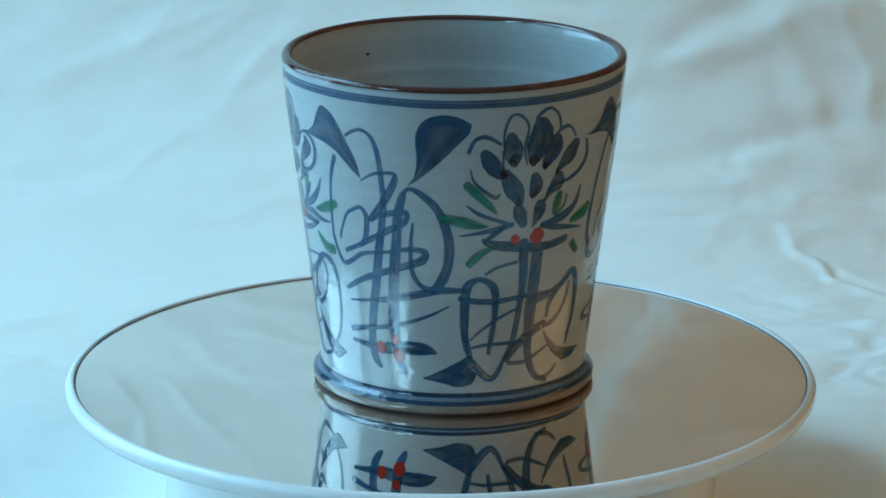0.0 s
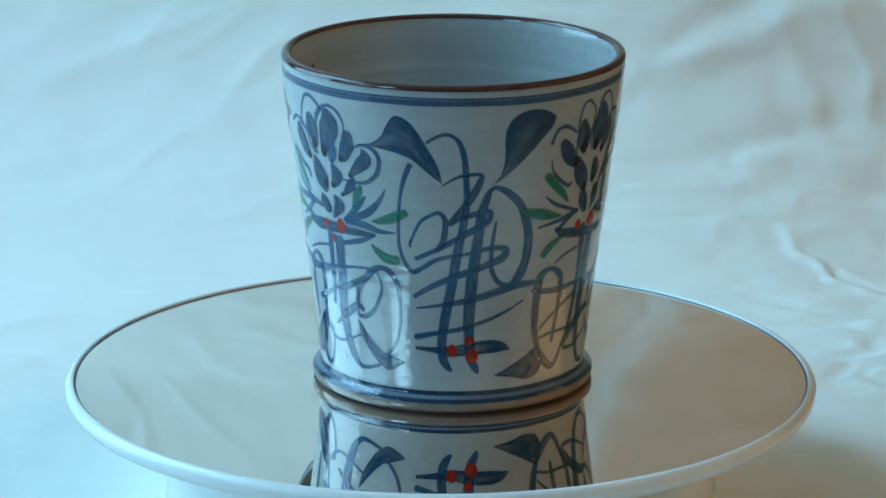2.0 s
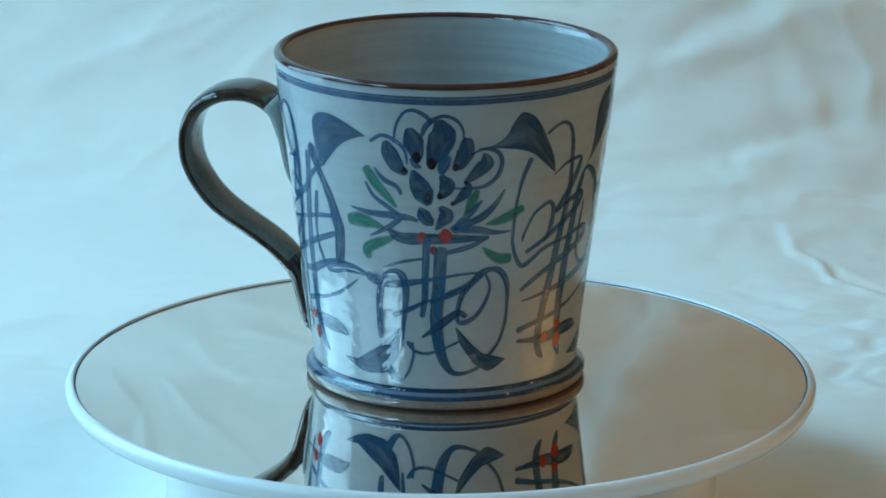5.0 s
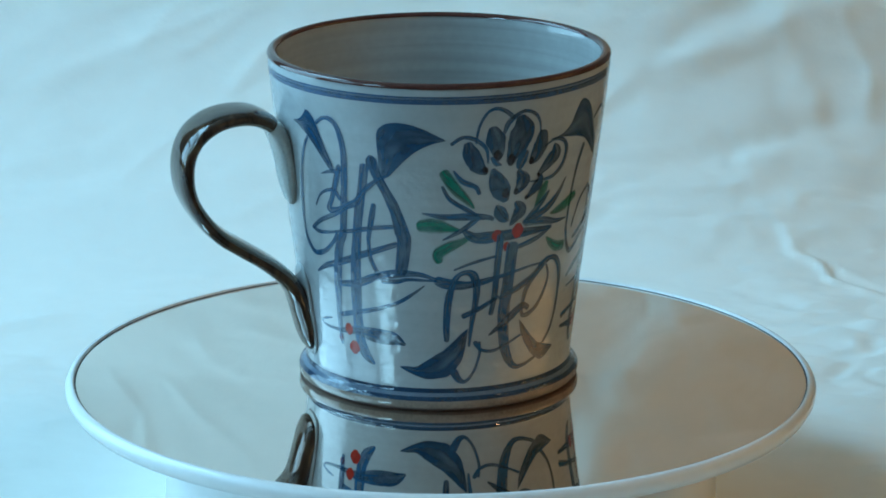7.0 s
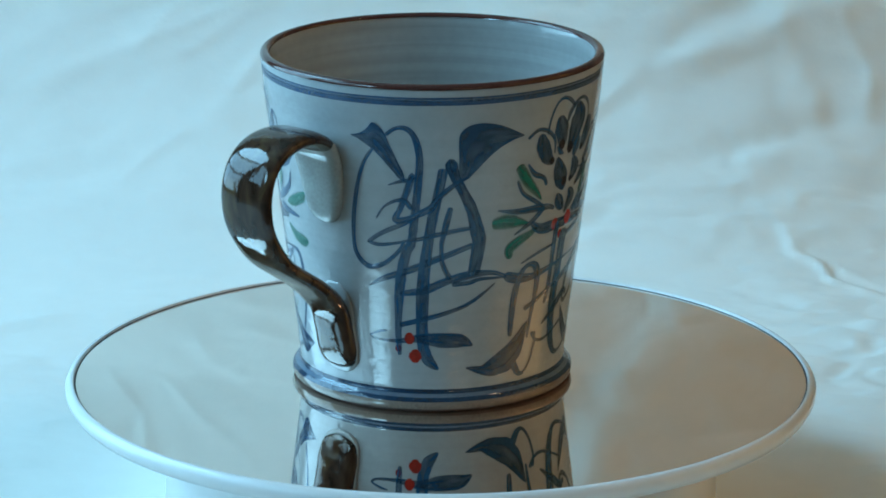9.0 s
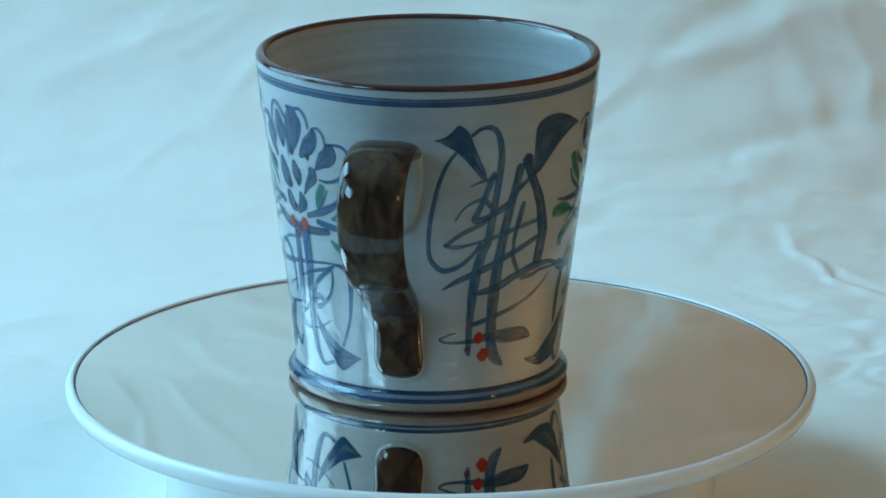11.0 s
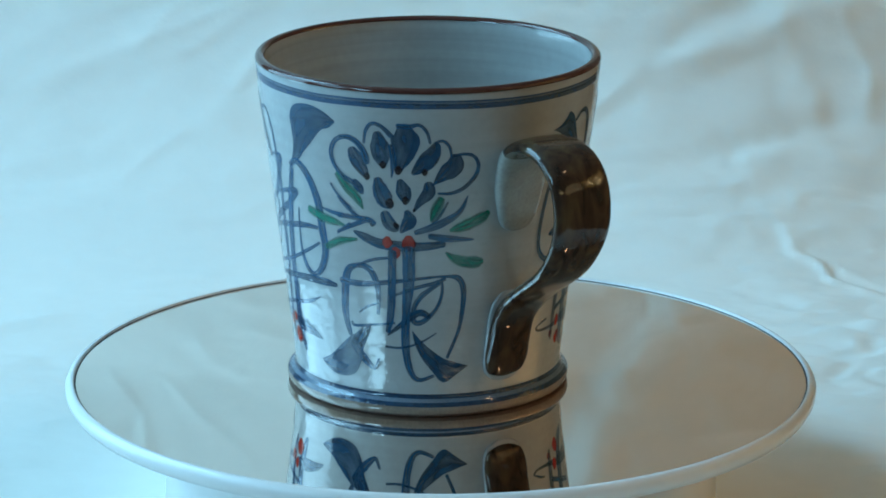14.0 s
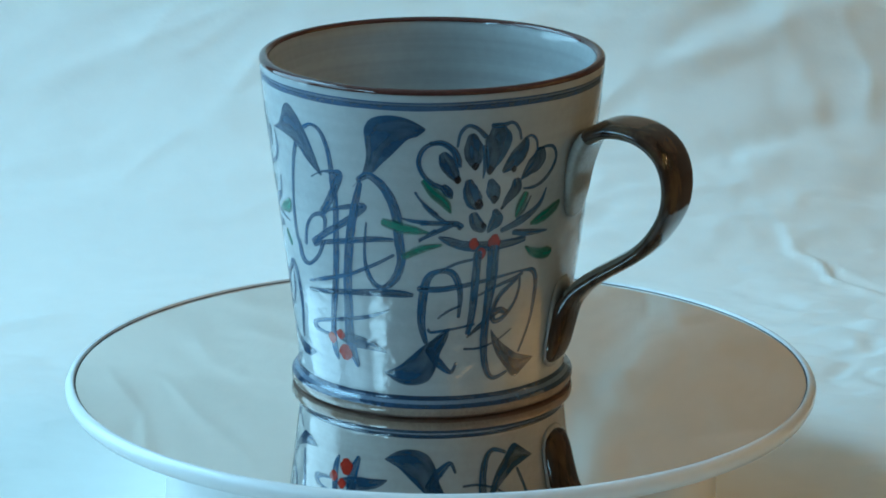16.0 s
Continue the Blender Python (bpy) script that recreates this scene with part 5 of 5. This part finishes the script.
brush("brush_line", [(40.9, 48.1, 1.04), (45.0, 46.6, 2.44), (54.3, 45.5, 2.82), (62.6, 44.7, 2.62), (69.9, 44.9, 2.29), (76.3, 45.7, 2.11)], DEEP)
brush("brush_line", [(41.3, 47.4, 1.10), (46.3, 50.0, 1.41), (49.9, 51.4, 1.04)], BLUE)
brush("berry", [(53.2, 48.6, 1.54), (53.2, 48.2, 2.30), (53.3, 47.6, 2.56), (53.3, 47.1, 2.31), (53.4, 46.6, 1.54)], RED)
brush("berry", [(62.0, 49.4, 2.58), (62.1, 48.8, 3.88), (62.2, 47.9, 4.32), (62.3, 47.0, 3.89), (62.4, 46.4, 2.60)], RED)
brush("berry", [(56.9, 43.5, 1.53), (56.9, 43.1, 2.30), (57.0, 42.5, 2.56), (57.0, 42.0, 2.31), (57.1, 41.6, 1.54)], RED)
brush("brush_line", [(56.7, 46.9, 2.66), (57.6, 37.0, 2.37), (56.8, 28.9, 1.80), (55.1, 20.8, 1.68), (52.1, 15.2, 1.06)], BLUE)
brush("brush_line", [(63.0, 43.0, 3.21), (62.4, 33.8, 3.32), (61.7, 25.7, 3.29), (61.8, 17.9, 2.62), (63.6, 12.2, 2.16), (67.3, 8.4, 1.79), (73.1, 6.7, 1.14)], BLUE)
brush("brush_line", [(42.4, 38.6, 0.78), (46.9, 40.3, 0.91), (54.7, 41.4, 0.93)], BLUE)
brush("brush_line", [(37.2, 15.7, 1.63), (34.9, 21.8, 2.13), (34.8, 30.0, 2.54), (35.8, 35.5, 2.42), (40.2, 37.3, 1.43), (44.9, 35.7, 2.03), (46.6, 32.9, 2.10), (46.6, 26.9, 1.62), (45.7, 21.4, 1.63), (44.8, 16.5, 1.08)], BLUE)
brush("brush_line", [(32.8, 32.3, 1.63), (38.2, 31.4, 1.64), (47.5, 31.0, 1.68), (60.8, 31.8, 1.18), (72.4, 31.8, 1.24), (80.8, 34.7, 1.21)], BLUE)
brush("brush_line", [(61.1, 29.6, 1.55), (69.5, 30.8, 2.05), (76.5, 32.9, 2.10), (81.7, 35.8, 2.10), (84.8, 34.4, 2.32), (86.2, 30.0, 1.91), (86.2, 23.4, 1.52), (84.2, 18.2, 1.44), (83.6, 15.6, 0.81)], BLUE)
brush("brush_line", [(81.2, 33.0, 0.94), (80.0, 28.3, 1.29), (76.2, 24.4, 1.33), (71.1, 22.4, 1.70), (67.3, 23.4, 1.25)], BLUE)
brush("brush_line", [(70.1, 24.7, 1.03), (70.9, 28.4, 1.67), (74.5, 31.8, 1.77), (78.6, 33.7, 1.02)], BLUE)
brush("brush_line", [(52.2, 14.4, 1.70), (57.1, 18.4, 2.53), (64.1, 21.6, 2.81), (69.1, 22.9, 2.36)], DEEP)
brush("brush_line", [(53.2, 13.5, 1.14), (59.6, 13.2, 1.09), (66.2, 14.7, 1.09), (72.2, 16.7, 0.60)], BLUE)
brush("brush_line", [(37.3, 20.6, 0.55), (41.6, 23.3, 0.79), (49.5, 26.7, 0.82), (57.7, 28.8, 0.73)], BLUE)
brush("brush_line", [(37.8, 18.4, 0.67), (43.4, 19.1, 0.90), (51.8, 19.1, 1.03), (58.8, 19.3, 0.82)], BLUE)
blot("leaf", [(69.2, 21.2), (71.0, 19.6), (73.0, 18.2), (75.2, 16.9), (77.5, 15.6), (80.3, 15.0), (83.0, 14.3), (85.9, 13.9), (88.8, 13.7), (91.7, 13.4), (94.6, 13.2)], [(69.0, 21.0), (70.3, 18.8), (72.0, 16.9), (74.0, 15.0), (76.4, 13.4), (79.2, 12.2), (82.0, 10.9), (85.3, 10.9), (88.6, 11.0), (91.6, 11.9), (94.7, 12.9)], DEEP)
brush("brush_line", [(78.4, 10.3, 1.05), (74.0, 8.1, 1.22), (67.4, 7.6, 1.18)], BLUE)
blot("leaf", [(17.8, 9.9), (19.7, 10.4), (21.6, 11.0), (23.5, 11.6), (25.3, 12.2), (27.2, 12.8), (29.0, 13.5), (30.9, 14.1), (32.7, 14.8), (34.5, 15.5), (36.3, 16.2)], [(18.1, 9.6), (21.4, 9.2), (24.7, 8.8), (27.9, 8.3), (31.1, 7.6), (34.4, 7.7), (37.6, 8.2), (39.4, 9.7), (40.2, 12.0), (39.4, 14.1), (37.9, 16.2)], DEEP)
brush("brush_line", [(37.5, 14.5, 2.38), (41.3, 11.6, 2.28), (45.7, 9.5, 1.79), (49.0, 11.3, 1.41), (52.1, 16.0, 0.83)], BLUE)



# what turns --------------------------------------------------------------
def motions():
    times = [0.5 * i for i in range(33)]

    def angle(t):
        return 15.019 * (t - 8) - 0.0083 * (t - 8) ** 2

    rows = []
    for t in times:
        a = radians(angle(t))
        x = math.cos(a) * -0.00135 - math.sin(a) * 0.0033
        y = math.sin(a) * -0.00135 + math.cos(a) * 0.0033
        rows.append((t, pose(x, y, 0.0, 0, 0, angle(t))))
    walk(mug, rows)
    walk(plate, [(t, pose(0, 0, Z0, 0, 0, angle(t))) for t in times])


motions()
